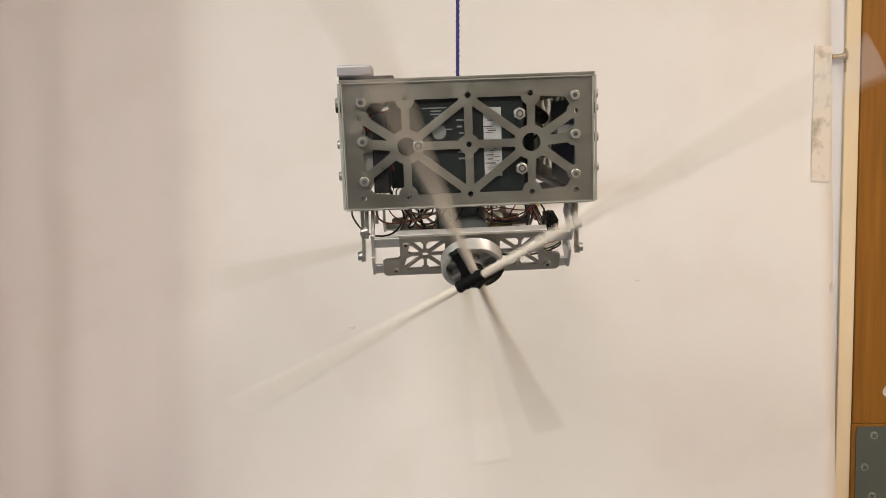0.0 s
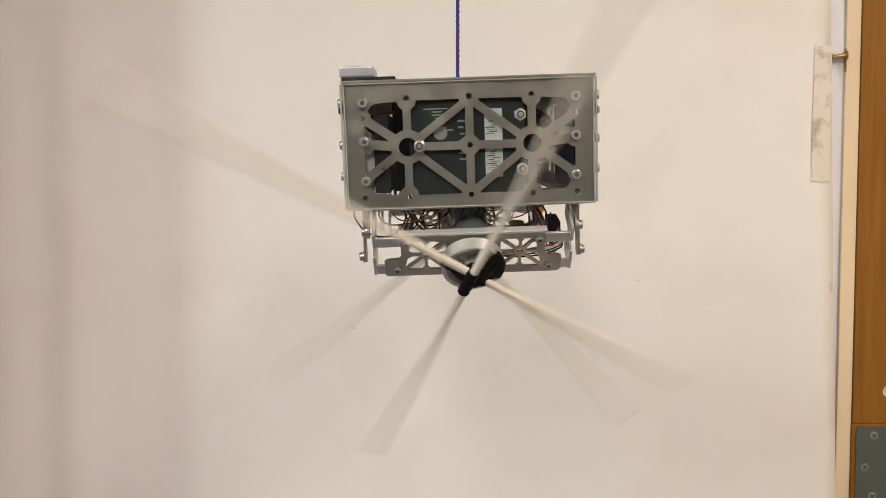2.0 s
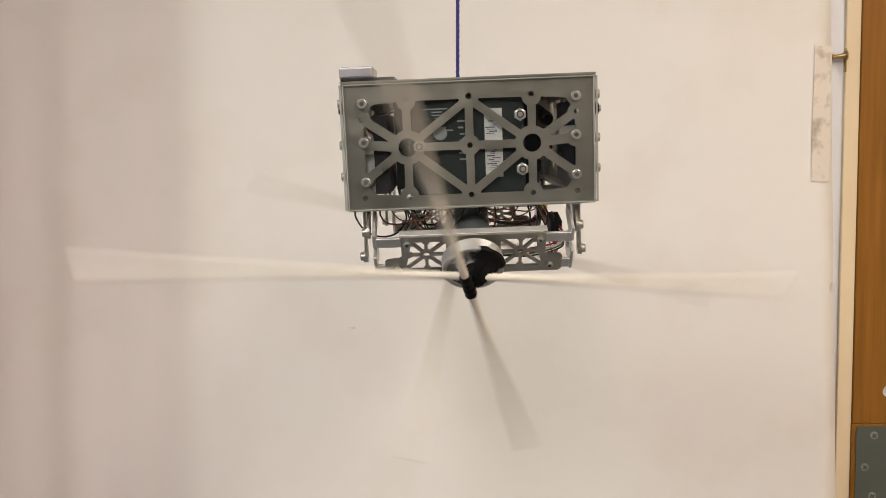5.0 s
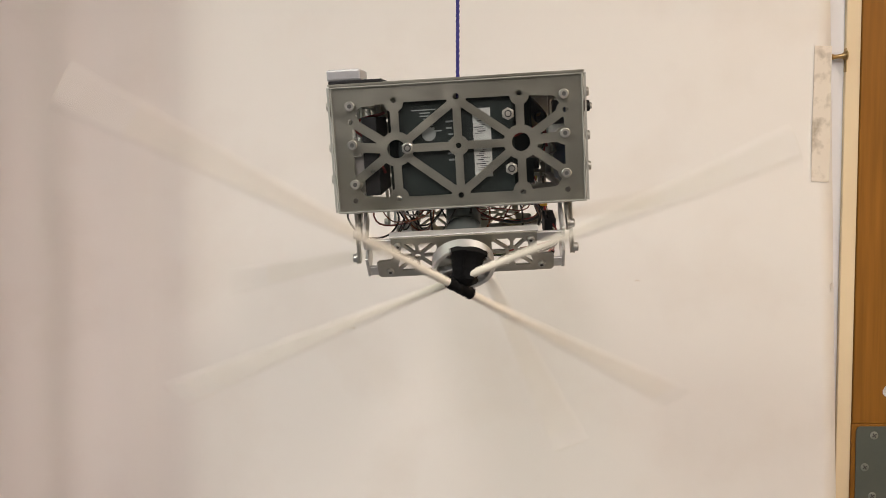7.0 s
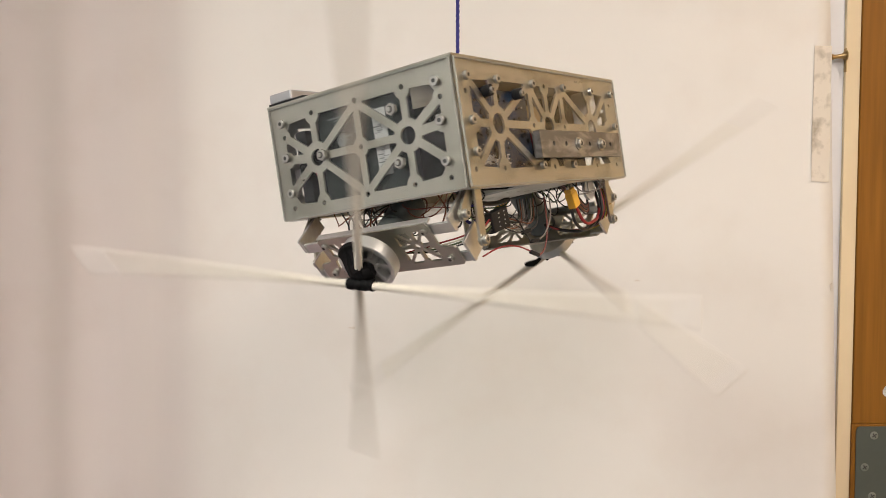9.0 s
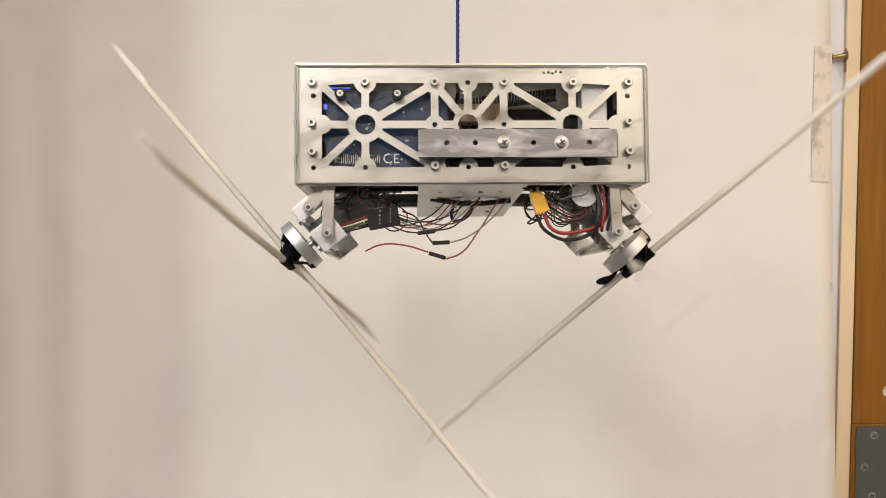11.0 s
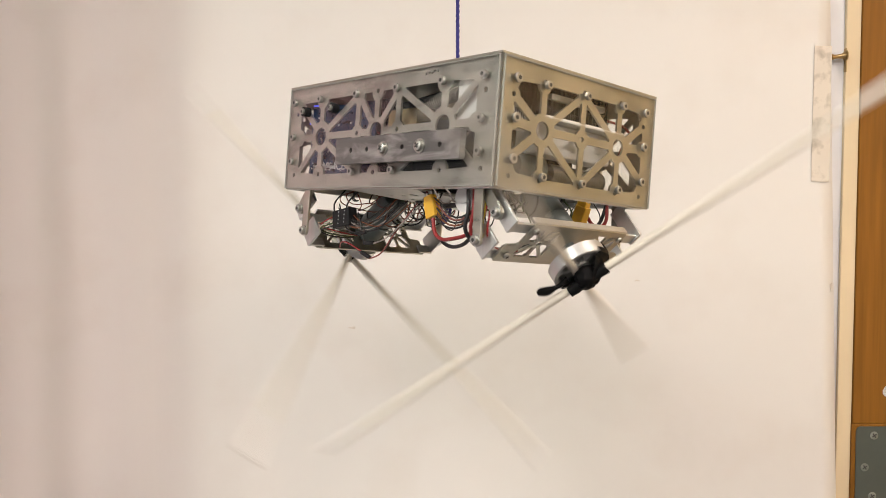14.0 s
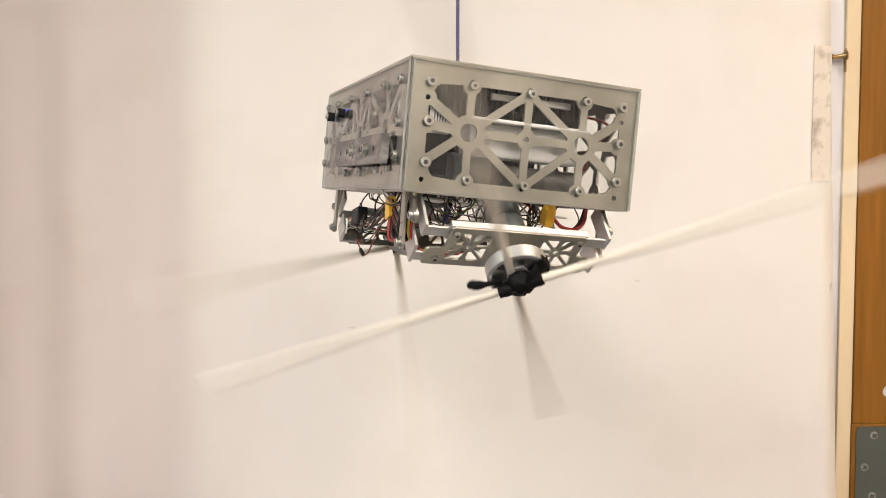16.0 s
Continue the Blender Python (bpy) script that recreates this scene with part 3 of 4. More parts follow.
# corner angles, lid and base
for sx in (-1, 1):
    for sy in (-1, 1):
        box_part("corner_post", (sx * (W - 5), sy * (L - 5), 0), (6, 6, 98), ALU_BAR, robot)
lid_m = frame_axes((0, 0, H + 1.6), (1, 0, 0), (0, 1, 0))
sheet("lid", [(-W - 1, -L - 1), (W + 1, -L - 1), (W + 1, L + 1), (-W - 1, L + 1)], [circle(0, 0, 4)], 1.6, lid_m, ALU, robot, "aluminium lid sheet")
base_m = frame_axes((0, 0, -H - 5.5), (1, 0, 0.052), (0, -1, 0))
slots = []
for gx in (-60, -30, 0, 30, 60):
    for gy in (-26, -9, 9, 26):
        w_, h_ = ((5.2, 2.2), (3.0, 1.8))[(gx // 30 + (gy > 0)) % 2]
        slots.append([(gx - w_, gy - h_), (gx + w_, gy - h_), (gx + w_, gy + h_), (gx - w_, gy + h_)])
sheet("base_plate", [(-96, -46), (96, -46), (96, 46), (-96, 46)], slots, 1.6, base_m, BOTTOM_WHITE, robot, "pale slotted base plate")
for sx in (-1, 1):
    box_part("base_rail", (sx * 93, 0, -H + 2), (8, 285, 5), ALU_BAR, robot)
for sy in (-1, 1):
    box_part("base_rail", (0, sy * 141, -H + 2), (180, 8, 5), ALU_BAR, robot)

# grey block on the lid with its dark flap
block = box_part("grey_block", (-87, -122, H + 8.6), (27, 40, 9), GREY_BOX, robot, "grey cast block with rounded edges", None, 1.6)
box_part("dark_flap", (-78, -124, H + 3.0), (42, 42, 2.4), PLASTIC_BLACK, robot, "thin dark plastic flap", None, 0.5)
box_part("latch", (-W - 4, -118, 31), (5, 8, 8), PLASTIC_BLACK, robot, "small black latch", None, 1.0)


# ---- contents of the box
def insides():
    rng = random.Random(4)
    drive = box_part("drive_unit", (-2, -L + 12, -2), (92, 14, 76), DRIVE_GREY, robot, "dark grey storage drive", None, 1.2)
    m = frame_axes((-2, -L + 4.8, -2), (1, 0, 0), (0, 0, 1))
    bm = bmesh.new()
    add_box(bm, (21, 2, 0), (14, 54, 0.4))
    bm.transform(m)
    lab = part("paper_label", bm, LABEL_GREY, drive, "white printed label")
    bm = bmesh.new()
    for k in range(30):
        y = -22.5 + k * 1.6
        if 4 < y < 8 or 17 < y < 19:
            continue
        add_box(bm, (21 + rng.uniform(-3, 2), y, 0.35), (rng.uniform(3, 8), rng.choice((0.35, 0.45, 0.8)), 0.2))
    bm.transform(m)
    part("label_text_bars", bm, PRINT_DARK, lab)
    bm = bmesh.new()
    for k in range(9):
        add_box(bm, (-22 + rng.uniform(-3, 3), 30 - k * 2.4, 0.2), (rng.uniform(8, 20), 0.9, 0.2))
    for k in range(7):
        add_box(bm, (-4 + rng.uniform(-2, 2), 20 - k * 5, 0.2), (rng.uniform(3, 8), 1.4, 0.2))
    add_cyl(bm, (-21, 11, 0), (-21, 11, 0.3), 5.5, None, 24)
    bm.transform(m)
    part("case_print", bm, PRINT_GREY, drive, "faded grey printing")
    side = box_part("drive_bay", (-70, -L + 45, -6), (12, 80, 62), PLASTIC_BLACK, robot, "black plastic bay wall")
    box_part("end_block", (-80, -L + 16, -14), (14, 14, 16), ALU_BAR, robot)
    box_part("end_block", (78, -L + 16, 5), (14, 14, 12), ALU_BAR, robot)
    board = box_part("circuit_board", (86, -72, -4), (1.6, 104, 70), PCB_BLUE, robot, "blue circuit board with small parts", None, 0)
    bm = bmesh.new()
    for _ in range(90):
        add_box(bm, (87.6, -72 + rng.uniform(-49, 49), -4 + rng.uniform(-32, 32)), (1.4, rng.uniform(1.2, 4.2), rng.uniform(1, 3)))
    part("chips", bm, CHIP, board)
    bm = bmesh.new()
    for k in range(46):
        add_box(bm, (87.4, -116 + (k % 23) * 1.7, -29 + (k // 23) * 3 + rng.uniform(-0.6, 0.6)), (0.5, 0.7, rng.uniform(2, 6)))
    for _ in range(30):
        add_box(bm, (87.4, -72 + rng.uniform(-49, 49), -4 + rng.uniform(-32, 32)), (0.6, rng.uniform(0.6, 2), rng.uniform(0.6, 2)))
    part("board_print", bm, LABEL_WHITE, board)
    cu = bpy.data.curves.new("board_mark", "FONT")
    cu.body, cu.size, cu.extrude = "CE", 0.012, 0.0001
    cu.materials.append(LABEL_WHITE)
    txt = new("board_mark", cu)
    txt.parent = board
    txt.matrix_basis = Matrix.Translation(V(88.2, -76, -31)) @ frame_axes((0, 0, 0), (0, 1, 0), (0, 0, 1))
    box_part("indicator_strip", (88.5, -112, 33), (1.5, 18, 1.2), LED_BLUE, board, "blue indicator light", None, 0.3)
    box_part("indicator_dot", (88.5, -124, 17), (1.5, 3, 4), LED_BLUE, board, "blue indicator light", None, 0.3)
    # coiled dark cable across the long side
    pts = []
    for k in range(330):
        a = k * 0.95
        s = k / 329
        pts.append((72 + 5.0 * math.cos(a), -55 + 130 * s, 17 + 14 * s + 5.0 * math.sin(a)))
    wire(pts, 1.0, WIRES["black"], robot, "coiled_cable")
    box_part("white_block", (84, 104, 18), (16, 22, 40), WHITE_PLASTIC, robot, "white plastic block", None, 1.0)
    box_part("tan_pack", (70, 8, 14), (18, 40, 16), material("tan_wrap", (0.36, 0.26, 0.14), 0.5), robot, "tan wrapped pack")
    box_part("dark_pack", (60, 66, -12), (30, 90, 44), PLASTIC_BLACK, robot, "black battery pack", None, 2)
    pack = box_part("white_tray", (-4, L - 22, -4), (96, 24, 26), WHITE_PLASTIC, robot, "white plastic tray", None, 2.0)
    box_part("tray_lip", (-4, L - 15, 11), (104, 30, 3), WHITE_PLASTIC, robot, "white plastic tray lip", None, 1.0)
    sink = box_part("heat_sink", (2, L - 34, 26), (118, 18, 30), DRIVE_GREY, robot, "black finned heat sink", None, 0.8)
    for k in range(24):
        box_part("fin", (-54 + k * 4.9, L - 22, 26), (1.3, 8, 28), DRIVE_GREY, sink, "", None, 0)
    rail = box_part("inner_rail", (-8, L - 14, 31), (70, 4, 5), ALU_BAR, robot, "bright metal rail", None, 0.4)
    pts = []
    for k in range(120):
        a = k * 0.95
        pts.append((44 - 52 * k / 119, L - 12 + 3.2 * math.cos(a), 20 - 4 * k / 119 + 3.2 * math.sin(a)))
    wire(pts, 0.7, WIRES["black"], robot, "coiled_cable")
    cyl_part("lower_motor", (-60, L - 28, -30), (10, L - 28, -30), 9, STEEL, robot, "dull metal motor")
    cyl_part("lower_motor", (20, L - 30, -28), (52, L - 30, -28), 13, MOTOR_GREY, robot, "dark motor")
    box_part("inner_wall", (-20, 20, -2), (4, 200, 80), PLASTIC_BLACK, robot, "black inner partition")
    box_part("inner_wall", (0, -40, -2), (130, 4, 80), DRIVE_GREY, robot, "dark inner partition")
    mtag = frame_axes((72, L - 5, 6), (-1, 0, 0), (0, 0, 1))
    bm = bmesh.new()
    add_box(bm, (0, 0, 0), (16, 20, 0.5))
    bm.transform(mtag)
    part("small_label", bm, LABEL_WHITE, robot, "white printed label")
    bm = bmesh.new()
    for k in range(5):
        add_box(bm, (-4 + k * 2.2, 1, 0.4), (0.9, 13, 0.2))
    bm.transform(mtag)
    part("label_text_bars", bm, PRINT_DARK, robot)
    for k in range(8):
        y0 = rng.uniform(-60, 80)
        wire([(rng.uniform(20, 60), y0, rng.uniform(-30, 10)), (75, y0 + rng.uniform(-30, 30), rng.uniform(-20, 20)), (rng.uniform(50, 80), y0 + rng.uniform(20, 60), rng.uniform(-30, 25))],
             1.0, WIRES[rng.choice(("black", "red", "white"))], robot)
    for s in (-1, 1):
        wire([(-60, s * (L - 12), -20), (-70, s * (L - 10), 5), (-82, s * (L - 14), 18), (-60, s * (L - 30), 28)], 1.2, WIRES["red"], robot)


insides()


# ---------------------------------------------------------------- legs, motors and rotors
def leg(spec, s):
    """The tilted motor carrier under one end; s is -1 at the front end, 1 at the rear end."""
    th = spec["tilt"]
    n = Vector((0, s * math.cos(th), -math.sin(th)))
    v = Vector((0, s * math.sin(th), math.cos(th)))
    u = Vector((-s, 0, 0))
    face = Vector(spec["hub"]) * 1000 + n * spec["face"] * 1000
    o = Vector((0, face.y, face.z)) - n * 21
    m = Matrix((u, v, n)).transposed().to_4x4()
    m.translation = o * 0.001
    bolts = []
    for by, bz in ((122.6, -90.0), (138.5, -68.0)):
        rel = Vector((0, s * by, bz)) - o
        bolts.append((rel.dot(v), rel.dot(n)))
    (v1, n1), (v2, n2) = bolts
    bm = bmesh.new()
    add_box(bm, (0, 21.5, -1.5), (118, 2.4, 6), None, 0.5)
    bm.transform(m)
    carrier = part("leg_carrier", bm, ALU_BAR, robot, "milled aluminium motor carrier")
    for e in (-1, 1):
        bm = bmesh.new()
        add_box(bm, (e * 80, v1, n1 / 2 - 5), (2.6, 21, -n1 + 14), None, 0.5)
        add_box(bm, (e * 72, -18, -1.0), (18, 10, 2.4), None, 0.5)
        bm.transform(m)
        part("lower_bracket", bm, ALU_BAR, carrier, "bright angle bracket")
        bm = bmesh.new()
        add_box(bm, (e * 79, v2 + 2, n2 / 2 - 9), (2.6, 14, -n2 + 22), None, 0.5)
        add_box(bm, (e * 64, 13, -1.0), (32, 10, 2.4), None, 0.5)
        bm.transform(m)
        part("upper_bracket", bm, ALU_BAR, carrier, "bright angle bracket")
    # lattice plate, notched at its upper corners
    outline = [(-72, -21), (-70, -23), (70, -23), (72, -21), (72, -6), (70, -4), (60, -3), (58, -1), (58, 20), (56, 22), (-56, 22), (-58, 20), (-58, -1), (-60, -3), (-70, -4), (-72, -6)]
    ops = []
    for e in (-1, 1):
        c = (e * 38, 1)
        rim = [(e * 22, 16, 0, False), (e * 38, 16, 3, False), (e * 50, 16, 0, False), (e * 52, 1, 3, False), (e * 56, -16, 0, False), (e * 38, -16, 3, False), (e * 22, -16, 0, False), (e * 22, 1, 2, False), (e * 22, 16, 0, False)]
        for a, b in zip(rim, rim[1:]):
            ops.append(cell([(c[0], c[1], 5.5, True), (a[0], a[1], a[2], False), (b[0], b[1], b[2], True)], 1.3))
        ops.append(circle(c[0], c[1], 2.6))
    sheet("motor_plate", outline, ops, 2.0, m @ Matrix.Translation((0, 0, 0.003)), ALU, carrier, "notched aluminium lattice plate")
    for x, y in ((-53, 15), (53, 15), (-62, -15), (62, -15)):
        screw(m, x, y, carrier, 3.0, 2.0, 3.1)
    bm = bmesh.new()
    add_cyl(bm, (0, 0, 0), (0, 0, -24), 15, None, 32)
    add_cyl(bm, (0, 0, -24), (0, 0, -27), 13.5, None, 32)
    add_cyl(bm, (0, 0, -27), (0, 0, -58), 14.5, None, 32)
    add_cyl(bm, (0, 0, -58), (0, 0, -63), 14.5, 8, 32)
    add_cyl(bm, (0, 0, 3), (0, 0, 9), 6, None, 20)
    bm.transform(m)
    motor = part("gear_motor", bm, MOTOR_GREY, carrier, "dark grey geared motor", True)
    bm = bmesh.new()
    add_cyl(bm, (0, 0, 3), (0, 0, 22), 3, None, 16)
    bm.transform(m)
    part("shaft", bm, BOLT, motor, "", True)
    # flat links from the box down to the carrier
    for e in (-1, 1):
        low, upc = m @ V(0, v1, n1), m @ V(0, v2, n2)
        for end, top_y, xx, wide in ((low, s * 121, 88.0, 9.5), (upc, s * 122, 84.0, 11.0)):
            a = Vector((e * xx, top_y, -H + 3))
            b = Vector((e * xx, end.y * 1000, end.z * 1000))
            d = a - b
            rot = Matrix.Rotation(math.atan2(-d.y, d.z), 4, "X")
            bm = bmesh.new()
            add_box(bm, (a + b) / 2, (2.6, wide, d.length), rot, 0.6)
            add_cyl(bm, (b.x - 1.3, b.y, b.z), (b.x + 1.3, b.y, b.z), wide / 2, None, 20)
            part("strap", bm, ALU, carrier, "flat aluminium link")
            ms = frame_axes((b.x + e * 1.3, b.y, b.z), (0, e, 0), (0, 0, 1))
            bm = bmesh.new()
            add_cyl(bm, (0, 0, 0), (0, 0, 0.8), 5.2, None, 20)
            bm.transform(ms)
            part("washer", bm, BOLT, carrier, "", True)
            screw(ms, 0, 0, carrier, 3.6, 2.6, 0.8)
    return m


leg(ROTOR_FRONT, -1)
leg(ROTOR_REAR, 1)


def rotor(spec, seed):
    rng = random.Random(seed)
    s = spec["side"]
    *hub, th, yaw = spec["axis"]
    u, v = Vector((-s, 0, 0)), Vector((0, s * math.sin(th), math.cos(th)))
    n = u.cross(v)
    base = Matrix((u * math.cos(yaw) + n * math.sin(yaw), v, n * math.cos(yaw) - u * math.sin(yaw))).transposed().to_4x4()
    base.translation = hub
    ends = [Vector(e) for e in spec["ends"]]
    # dished wheel
    bm = bmesh.new()
    seg = 48
    zf = spec["wheel"] * 1000
    prof = [(24.6, zf - 11), (24.6, zf - 0.6), (24.0, zf), (21.2, zf), (20.6, zf - 0.8), (20.6, zf - 9), (9, zf - 8), (8.4, zf - 0.5), (7.8, zf), (3.2, zf), (3.2, zf - 11)]
    rings = [[bm.verts.new((r * 0.001 * math.cos(2 * math.pi * k / seg), r * 0.001 * math.sin(2 * math.pi * k / seg), z * 0.001)) for k in range(seg)] for r, z in prof]
    for a, b in zip(rings, rings[1:] + rings[:1]):
        for k in range(seg):
            bm.faces.new((a[k - 1], a[k], b[k], b[k - 1]))
    wheel = part("rotor_wheel", bm, ALU_WHEEL, robot, "turned aluminium wheel with black tape", True)
    for k in range(6):
        a = k * math.pi / 3
        box_part("wheel_spoke", (14.5 * math.cos(a), 14.5 * math.sin(a), zf - 6), (13.5, 3.4, 8), ALU_WHEEL, wheel, "", Matrix.Rotation(a, 4, "Z"), 0.4)
    for i in range(2):
        e1, e2 = ends[2 * i], ends[2 * i + 1]
        bm = bmesh.new()
        n, ringn, prev = 24, 12, None
        ax = (e1 - e2).normalized()
        q = ax.to_track_quat("Z", "Y").to_matrix()
        for k in range(n + 1):
            t = k / n
            c = e2.lerp(e1, t) + Vector((0, 0, 0.0012 * math.sin(6 * t + i)))
            r = 0.0033 * (1 + 0.03 * rng.uniform(-1, 1)) * (0.8 if k in (0, n) else 1)
            ring = [bm.verts.new(c + q @ Vector((r * math.cos(2 * math.pi * j / ringn), r * math.sin(2 * math.pi * j / ringn), 0))) for j in range(ringn)]
            if prev:
                for j in range(ringn):
                    bm.faces.new((prev[j - 1], prev[j], ring[j], ring[j - 1]))
            else:
                bm.faces.new(ring)
            prev = ring
        bm.faces.new(prev[::-1])
        rod = part("rod", bm, WOOD_ROD, wheel, "pale wooden dowel rod", True)
        for end, other in ((e1, e2), (e2, e1)):
            w = (other - end).normalized()
            bm = bmesh.new()
            add_cyl(bm, (end + w * 0.001) * 1000, (end + w * 0.045) * 1000, 3.4, None, 14)
            part("sleeve", bm, ROD_TAPE, rod, "pale taped rod end", True)
    # black tape wound over the crossing, one half of the wheel face and the outer rod
    top_z = max(0.0, spec["lift"]) * 1000
    low_z = min(0.0, spec["lift"]) * 1000
    bm = bmesh.new()
    for k, wide in (((0, 19), (1, 19), (2, 20), (3, 18), (4, 19)) if spec["side"] > 0 else ((-0.7, 16), (0.1, 20), (4, 11))):
        a = spec["tape"] + (k - 2) * 0.62
        d, pp = Vector((math.cos(a), math.sin(a), 0)), Vector((-math.sin(a), math.cos(a), 0))
        strip = [(0, top_z + 1.5), (6, top_z + 0.5), (12, (top_z + zf) / 2 + 2), (18, zf + 2.6), (24.6, zf + 1.2), (26, zf - 2), *(((26, zf - 8), (25.6, zf - 12)) if k in (1, 3) else ())]
        prev = None
        for r, z in strip:
            hw = wide / 2 * (0.45 + 0.55 * min(1, r / 14)) * (1 + 0.12 * rng.uniform(-1, 1))
            row = []
            for w in (-1, -0.5, 0, 0.5, 1):
                zz = z + 0.8 * rng.uniform(-1, 1) - 0.8 * abs(w)
                out_r = math.sqrt(max(0.0, r * r - (hw * w) ** 2 * (r > 20))) if r > 20 else r
                row.append((bm.verts.new((d * out_r + pp * hw * w) * 0.001 + Vector((0, 0, zz * 0.001))),
                            bm.verts.new((d * (out_r - (0.9 if r > 25 else 0)) + pp * hw * w) * 0.001 + Vector((0, 0, (zz - (0.9 if r <= 25 else 0)) * 0.001)))))
            if prev:
                for i in range(4):
                    bm.faces.new((prev[i][0], prev[i + 1][0], row[i + 1][0], row[i][0]))
                    bm.faces.new((prev[i][1], row[i][1], row[i + 1][1], prev[i + 1][1]))
                for i in (0, 4):
                    bm.faces.new((prev[i][0], row[i][0], row[i][1], prev[i][1]))
            prev = row
    ball = bmesh.ops.create_icosphere(bm, subdivisions=3, radius=1.0)
    mid, hz = (top_z + zf) / 2, (top_z - zf) / 2 + 1.5
    for vv in ball["verts"]:
        q = vv.co.copy()
        k = 1 + 0.25 * noise.noise(q * 2.3 + Vector((seed, 0, 0)))
        vv.co = Vector((q.x * 0.0105 * k, q.y * 0.0095 * k, (q.z * hz * k + mid) * 0.001))
    part("black_tape", bm, TAPE_BLACK, wheel, "crumpled black tape wrap", True)

    def lumpy_tube(pts, radii):
        tube = bmesh.new()
        ax = (pts[-1] - pts[0]).normalized()
        q = ax.to_track_quat("Z", "Y").to_matrix()
        prev, first = None, None
        for c, r in zip(pts, radii):
            ring = []
            for j in range(14):
                a = 2 * math.pi * j / 14
                k = r * (1 + 0.16 * noise.noise(Vector((c.x * 220, c.y * 220, a * 1.3 + seed))))
                ring.append(tube.verts.new(c + q @ Vector((k * math.cos(a), k * math.sin(a), 0))))
            if prev:
                for j in range(14):
                    tube.faces.new((prev[j - 1], prev[j], ring[j], ring[j - 1]))
            else:
                tube.faces.new(ring)
            prev = ring
        tube.faces.new(prev[::-1])
        return tube

    i = spec["outer"]
    d = (ends[2 * i] - ends[2 * i + 1]).normalized()
    c0 = ends[2 * i] - d * (ends[2 * i].xy.dot(d.xy) / d.xy.length_squared)
    n, span = 14, (0.018 if spec["side"] > 0 else 0.012)
    part("rod_wrap", lumpy_tube([c0 + d * span * (-1 + 2 * k / (n - 1)) for k in range(n)], [0.0047 + 0.0004 * math.sin(k * 1.9) for k in range(n)]), TAPE_BLACK, wheel, "black tape wound on the rod", True)
    if spec["side"] > 0:
        t0 = radians(96)
        dd, side = Vector((math.cos(t0), math.sin(t0), 0)), Vector((-math.sin(t0), math.cos(t0), 0))
        pts = [Vector((c0.x * 0.5, c0.y * 0.5, -0.004)) + dd * (0.014 + 0.027 * k / 11) - side * 0.006 * math.sin(k / 11 * 2.4) + Vector((0, 0, 0.001 + 0.003 * math.sin(k * 0.35))) for k in range(12)]
        part("tape_tail", lumpy_tube(pts, [0.0024, 0.0022, 0.0020, 0.0018, 0.0019, 0.0023, 0.0030, 0.0036, 0.0039, 0.0038, 0.0031, 0.0016]), TAPE_BLACK, wheel, "loose black tape end", True)
    return wheel, base


rotor_front, base_front = rotor(ROTOR_FRONT, 1)
rotor_rear, base_rear = rotor(ROTOR_REAR, 2)


# ---------------------------------------------------------------- wiring under the box
def plug(name, c, size, rot, mat, label=""):
    return box_part(name, c, size, mat, robot, label, rot, 0.8)


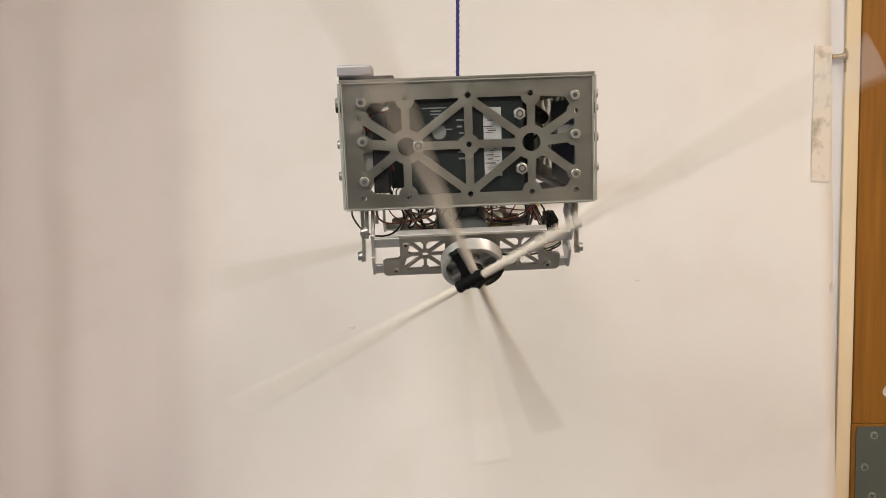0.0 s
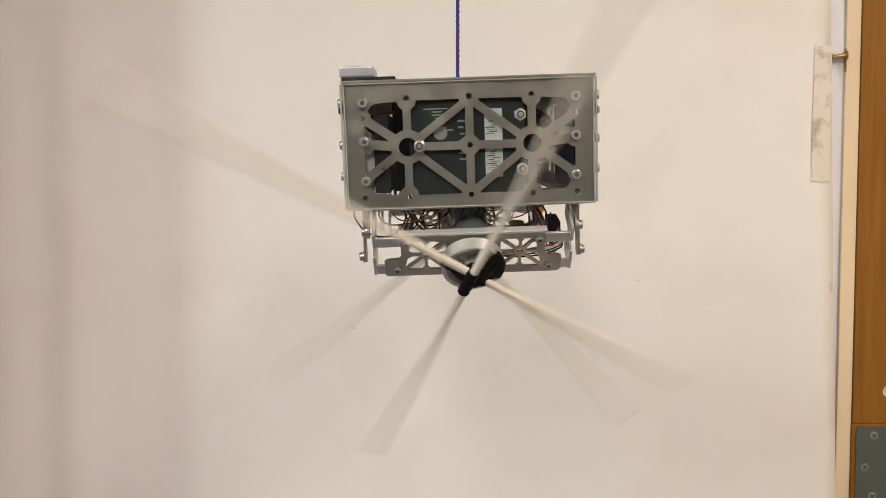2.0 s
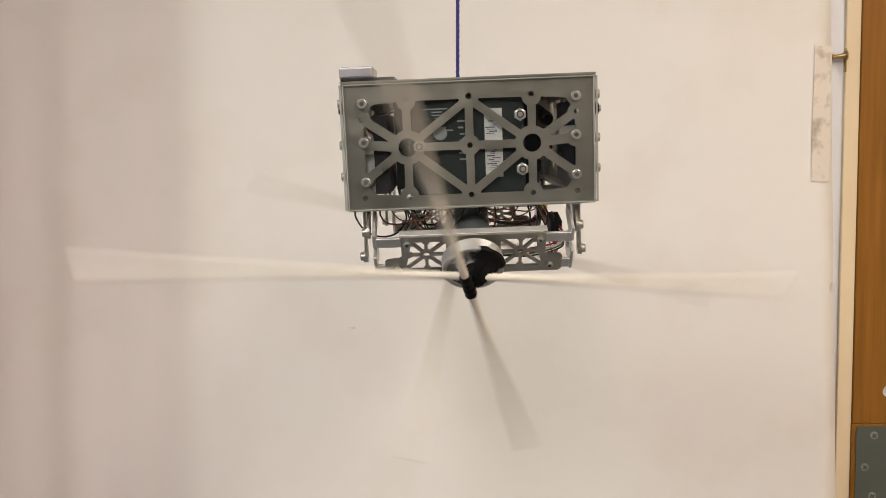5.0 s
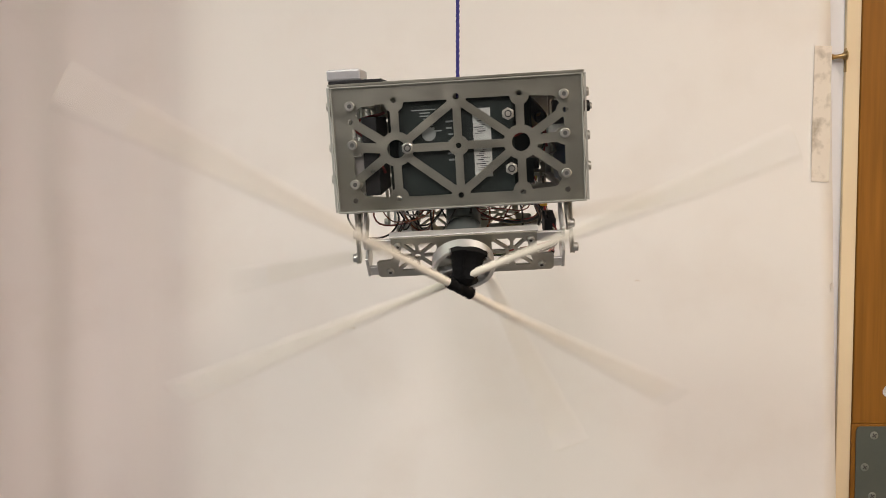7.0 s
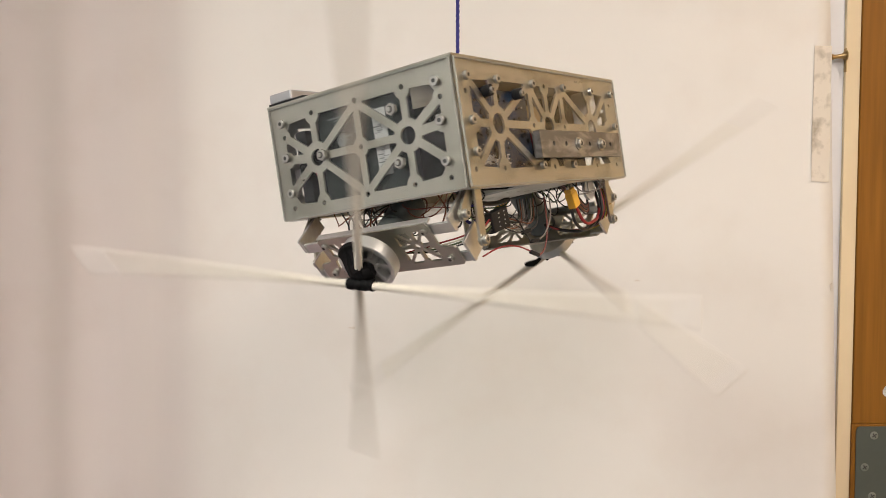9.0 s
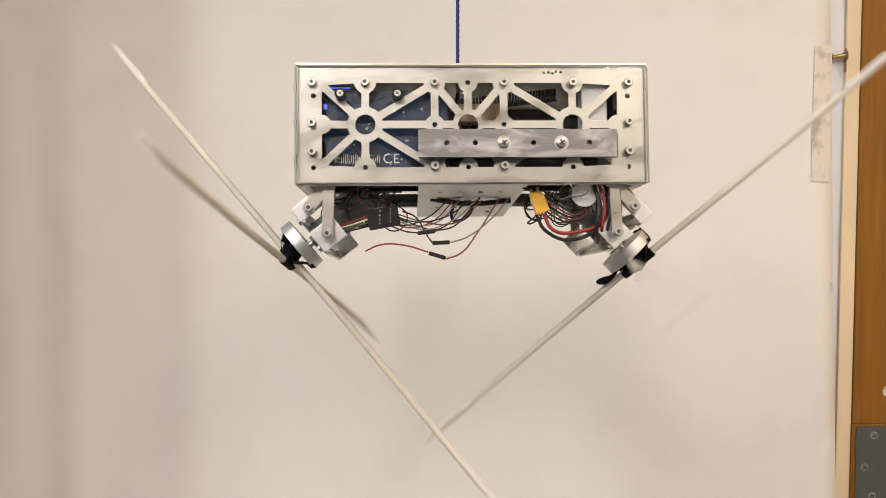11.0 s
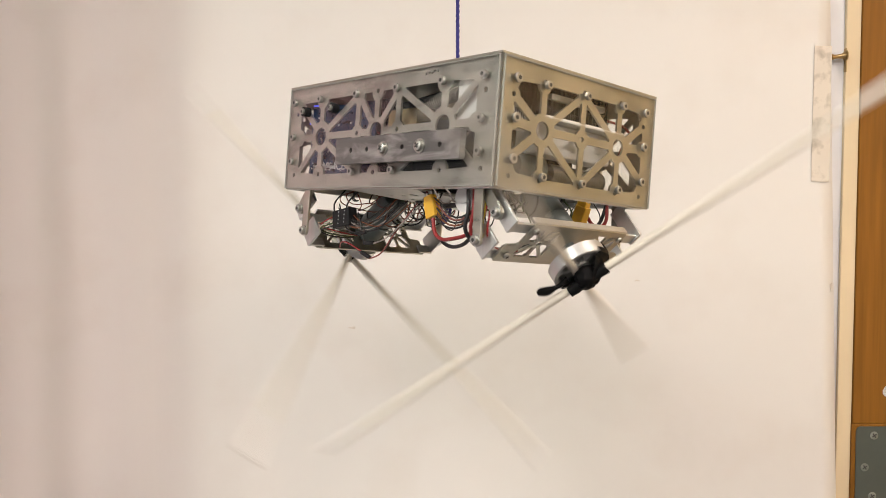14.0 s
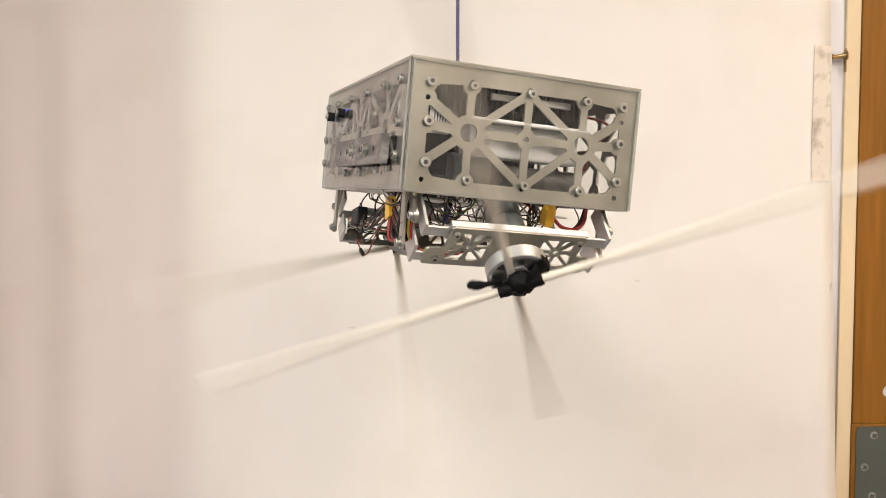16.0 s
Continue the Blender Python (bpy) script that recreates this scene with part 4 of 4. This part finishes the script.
def wiring():
    rng = random.Random(11)
    # tangles near each motor
    for s, cols in ((-1, ("black", "black", "brown", "white", "pink", "black", "brown")), (1, ("black", "red", "black", "white", "green", "black"))):
        for k in range(22):
            y0, x0 = s * rng.uniform(70, 118), rng.uniform(-70, 70)
            drop = rng.uniform(6, 30)
            x1 = x0 + rng.uniform(-40, 40)
            wire([(x0, y0, -H + 4), (x0 + rng.uniform(-14, 14), y0 + s * rng.uniform(-16, 10), -H - drop * 0.6), ((x0 + x1) / 2, y0 + rng.uniform(-16, 8), -H - drop),
                  (x1, y0 + rng.uniform(-24, 6), -H - drop * 0.4), (x1 + rng.uniform(-10, 10), y0 - s * 12, -H + 4)], rng.choice((0.55, 0.7, 0.8)), WIRES[rng.choice(cols)], robot)
    # loose leads across the middle on the long side, each with a crimp housing
    def lead(left, right, y, z, a, c1, c2):
        wire(left, 0.7, WIRES[c1], robot)
        wire(right, 0.7, WIRES[c2], robot)
        plug("lead_housing", (80, y, z), (3, 15, 3.4), Matrix.Rotation(a, 4, "X"), PLASTIC_BLACK, "black crimp housing")

    lead([(70, -92, -62), (76, -74, -80), (80, -58, -88), (80, -47, -89.5)], [(80, -32, -88), (78, -16, -84), (74, -4, -72), (66, 8, -58)], -39.5, -89, 0.1, "black", "black")
    lead([(70, -60, -70), (76, -48, -76), (79, -40, -90), (80, -34.5, -98)], [(80, -19, -98), (79, -4, -93), (76, 16, -78), (68, 34, -58)], -27, -98, 0.04, "black", "white")
    lead([(66, -92, -104), (74, -78, -99), (79, -58, -100), (80, -38, -106)], [(80, -23, -112), (79, -10, -107), (77, 4, -90), (68, 24, -60)], -30.5, -109, -0.3, "red", "pink")
    for k in range(7):
        wire([(72, -90 + 4 * k, -66 - k), (76, -62 + 3 * k, -82 + rng.uniform(-6, 6)), (74, -40 + 4 * k, -78 + rng.uniform(-8, 4)), (64, -20 + 5 * k, -60)], 0.6,
             WIRES[("black", "brown", "white", "black", "black", "white", "brown")[k]], robot)
    plug("pin_header", (74, -76, -76), (10, 27, 17), Matrix.Rotation(0.18, 4, "X"), PLASTIC_BLACK, "black pin header block")
    bm = bmesh.new()
    for k in range(4):
        for q in (0, 1):
            add_box(bm, (79.2, -79 + 9 * q, -70.5 - 3.6 * k + 1.6 * q), (0.4, 0.8, 0.8))
    part("header_contacts", bm, LABEL_WHITE, robot)
    # power leads with yellow connectors
    for x, y, z, ry in ((80, 58, -66, 0.35), (-38, L - 26, -60, -0.3)):
        rot = Matrix.Rotation(ry, 4, "X")
        con = plug("power_connector", (x, y, z), (8, 12, 15), rot, YELLOW, "yellow power connector")
        tip = rot @ Vector((0, -0.5, 9.5))
        box_part("connector_collar", (x + tip.x, y + tip.y, z + tip.z), (7, 10, 5), YELLOW, con, "", rot, 1.0)
        for q in (-3, 3):
            tip = rot @ Vector((0, q, 13))
            box_part("connector_pin", (x + tip.x, y + tip.y, z + tip.z), (2.6, 2.6, 4), BOLT, con, "", rot, 0.3)
        d = 1 if x > 0 else -1
        for k, c in ((-3, "black"), (3, "red")):
            if x > 0:
                wire([(x + k * 0.4, y + k, z - 8), (x + k, y + 8 + k, z - 22), (x + k, y + 30, z - 27 + k), (x, y + 56, z - 12), (x - 6, y + 60, -H)], 1.6, WIRES[c], robot, "power_lead")
            else:
                wire([(x - 4, y + k, z - 4 + k), (x - 14, y + k, z - 11 + k), (x - 30, y + k, z - 6), (x - 36, y, -H + 4)], 1.6, WIRES[c], robot, "power_lead")
    for k in range(5):
        wire([(80 - 3 * k, 40 + 4 * k, -H), (80, 62, -H - 8 - 3 * k), (78, 92, -H - 22 - 2 * k), (70, 104 + k, -H)], 0.85, WIRES[("black", "pink", "black", "brown", "black")[k]], robot)
    # leads down the corner to the rear motor and the flat lead to the front motor
    for k, (c, r) in enumerate((("black", 1.7), ("red", 1.5), ("black", 1.3), ("yellow", 1.0), ("red", 0.9))):
        y = 104 + 5 * k
        wire([(84 - 2 * k, y, -H + 2), (86 - k, y + 4, -H - 16), (85 - 2 * k, y + 2, -H - 34 - 2 * k), (66 - 5 * k, y + 6, -H - 46), (34, 116, -H - 44), (14, 118, -H - 36)], r, WIRES[c], robot)
    for k, c in enumerate(("red", "cream", "green", "black")):
        wire([(76, -88, -74 - 3 * k), (78, -104, -80 - 2.4 * k), (72, -118, -84 - 2 * k), (48, -126, -88 - 2 * k), (16, -128, -92)], 0.75, WIRES[c], robot)
    # white round grommet and the dark loop of cord below the base
    bm = bmesh.new()
    add_cyl(bm, (78, 97, -57), (81, 97, -57), 11, None, 28)
    add_cyl(bm, (81, 97, -55), (82.4, 97, -55), 6, None, 24)
    part("white_disc", bm, WHITE_PLASTIC, robot, "white plastic disc", True)
    wire([(0, -20, -H - 3), (10, -8, -H - 8), (12, 4, -H - 8), (6, -10, -H - 24), (2, -14, -H - 18), (0, -10, -H - 4)], 1.6, CORD_BLUE, robot, "cord_loop")
    wire([(20, -34, -H - 4), (24, 0, -H - 9), (20, 40, -H - 6)], 2.4, WIRES["black"], robot, "cable_bundle")


wiring()


def hanging_rope():
    bm = bmesh.new()
    n, seg = 60, 10
    z0, z1 = 1.556, ROOM_H
    for strand in range(3):
        prev = None
        for k in range(n * 4 + 1):
            t = k / (n * 4)
            a = t * 400 + strand * 2.094
            c = Vector((0.0140 + 0.0009 * math.cos(a), 0.80 + 0.0009 * math.sin(a), z0 + (z1 - z0) * t))
            ring = [bm.verts.new(c + Vector((0.0011 * math.cos(2 * math.pi * j / 6), 0.0011 * math.sin(2 * math.pi * j / 6), 0))) for j in range(6)]
            if prev:
                for j in range(6):
                    bm.faces.new((prev[j - 1], prev[j], ring[j], ring[j - 1]))
            prev = ring
    ob = finish(bm, "hanging_rope", CORD_BLUE, None, "", True)
    return tagged(ob, "taut dark blue rope from the ceiling to the robot", "rope")


hanging_rope()


def motions():
    walk(robot, [(r[0], pose(*r[1:])) for r in ROBOT_ROWS])
    for ob, base, spin in ((rotor_front, base_front, SPIN_FRONT), (rotor_rear, base_rear, SPIN_REAR)):
        times, turns = [p[0] for p in spin], [p[1] for p in spin]
        rows = []
        for k in range(16 * 15 + 1):
            t = k / 15
            rows.append((t, base @ Matrix.Rotation(radians(float(np.interp(t, times, turns))), 4, "Z")))
        walk(ob, rows)


motions()
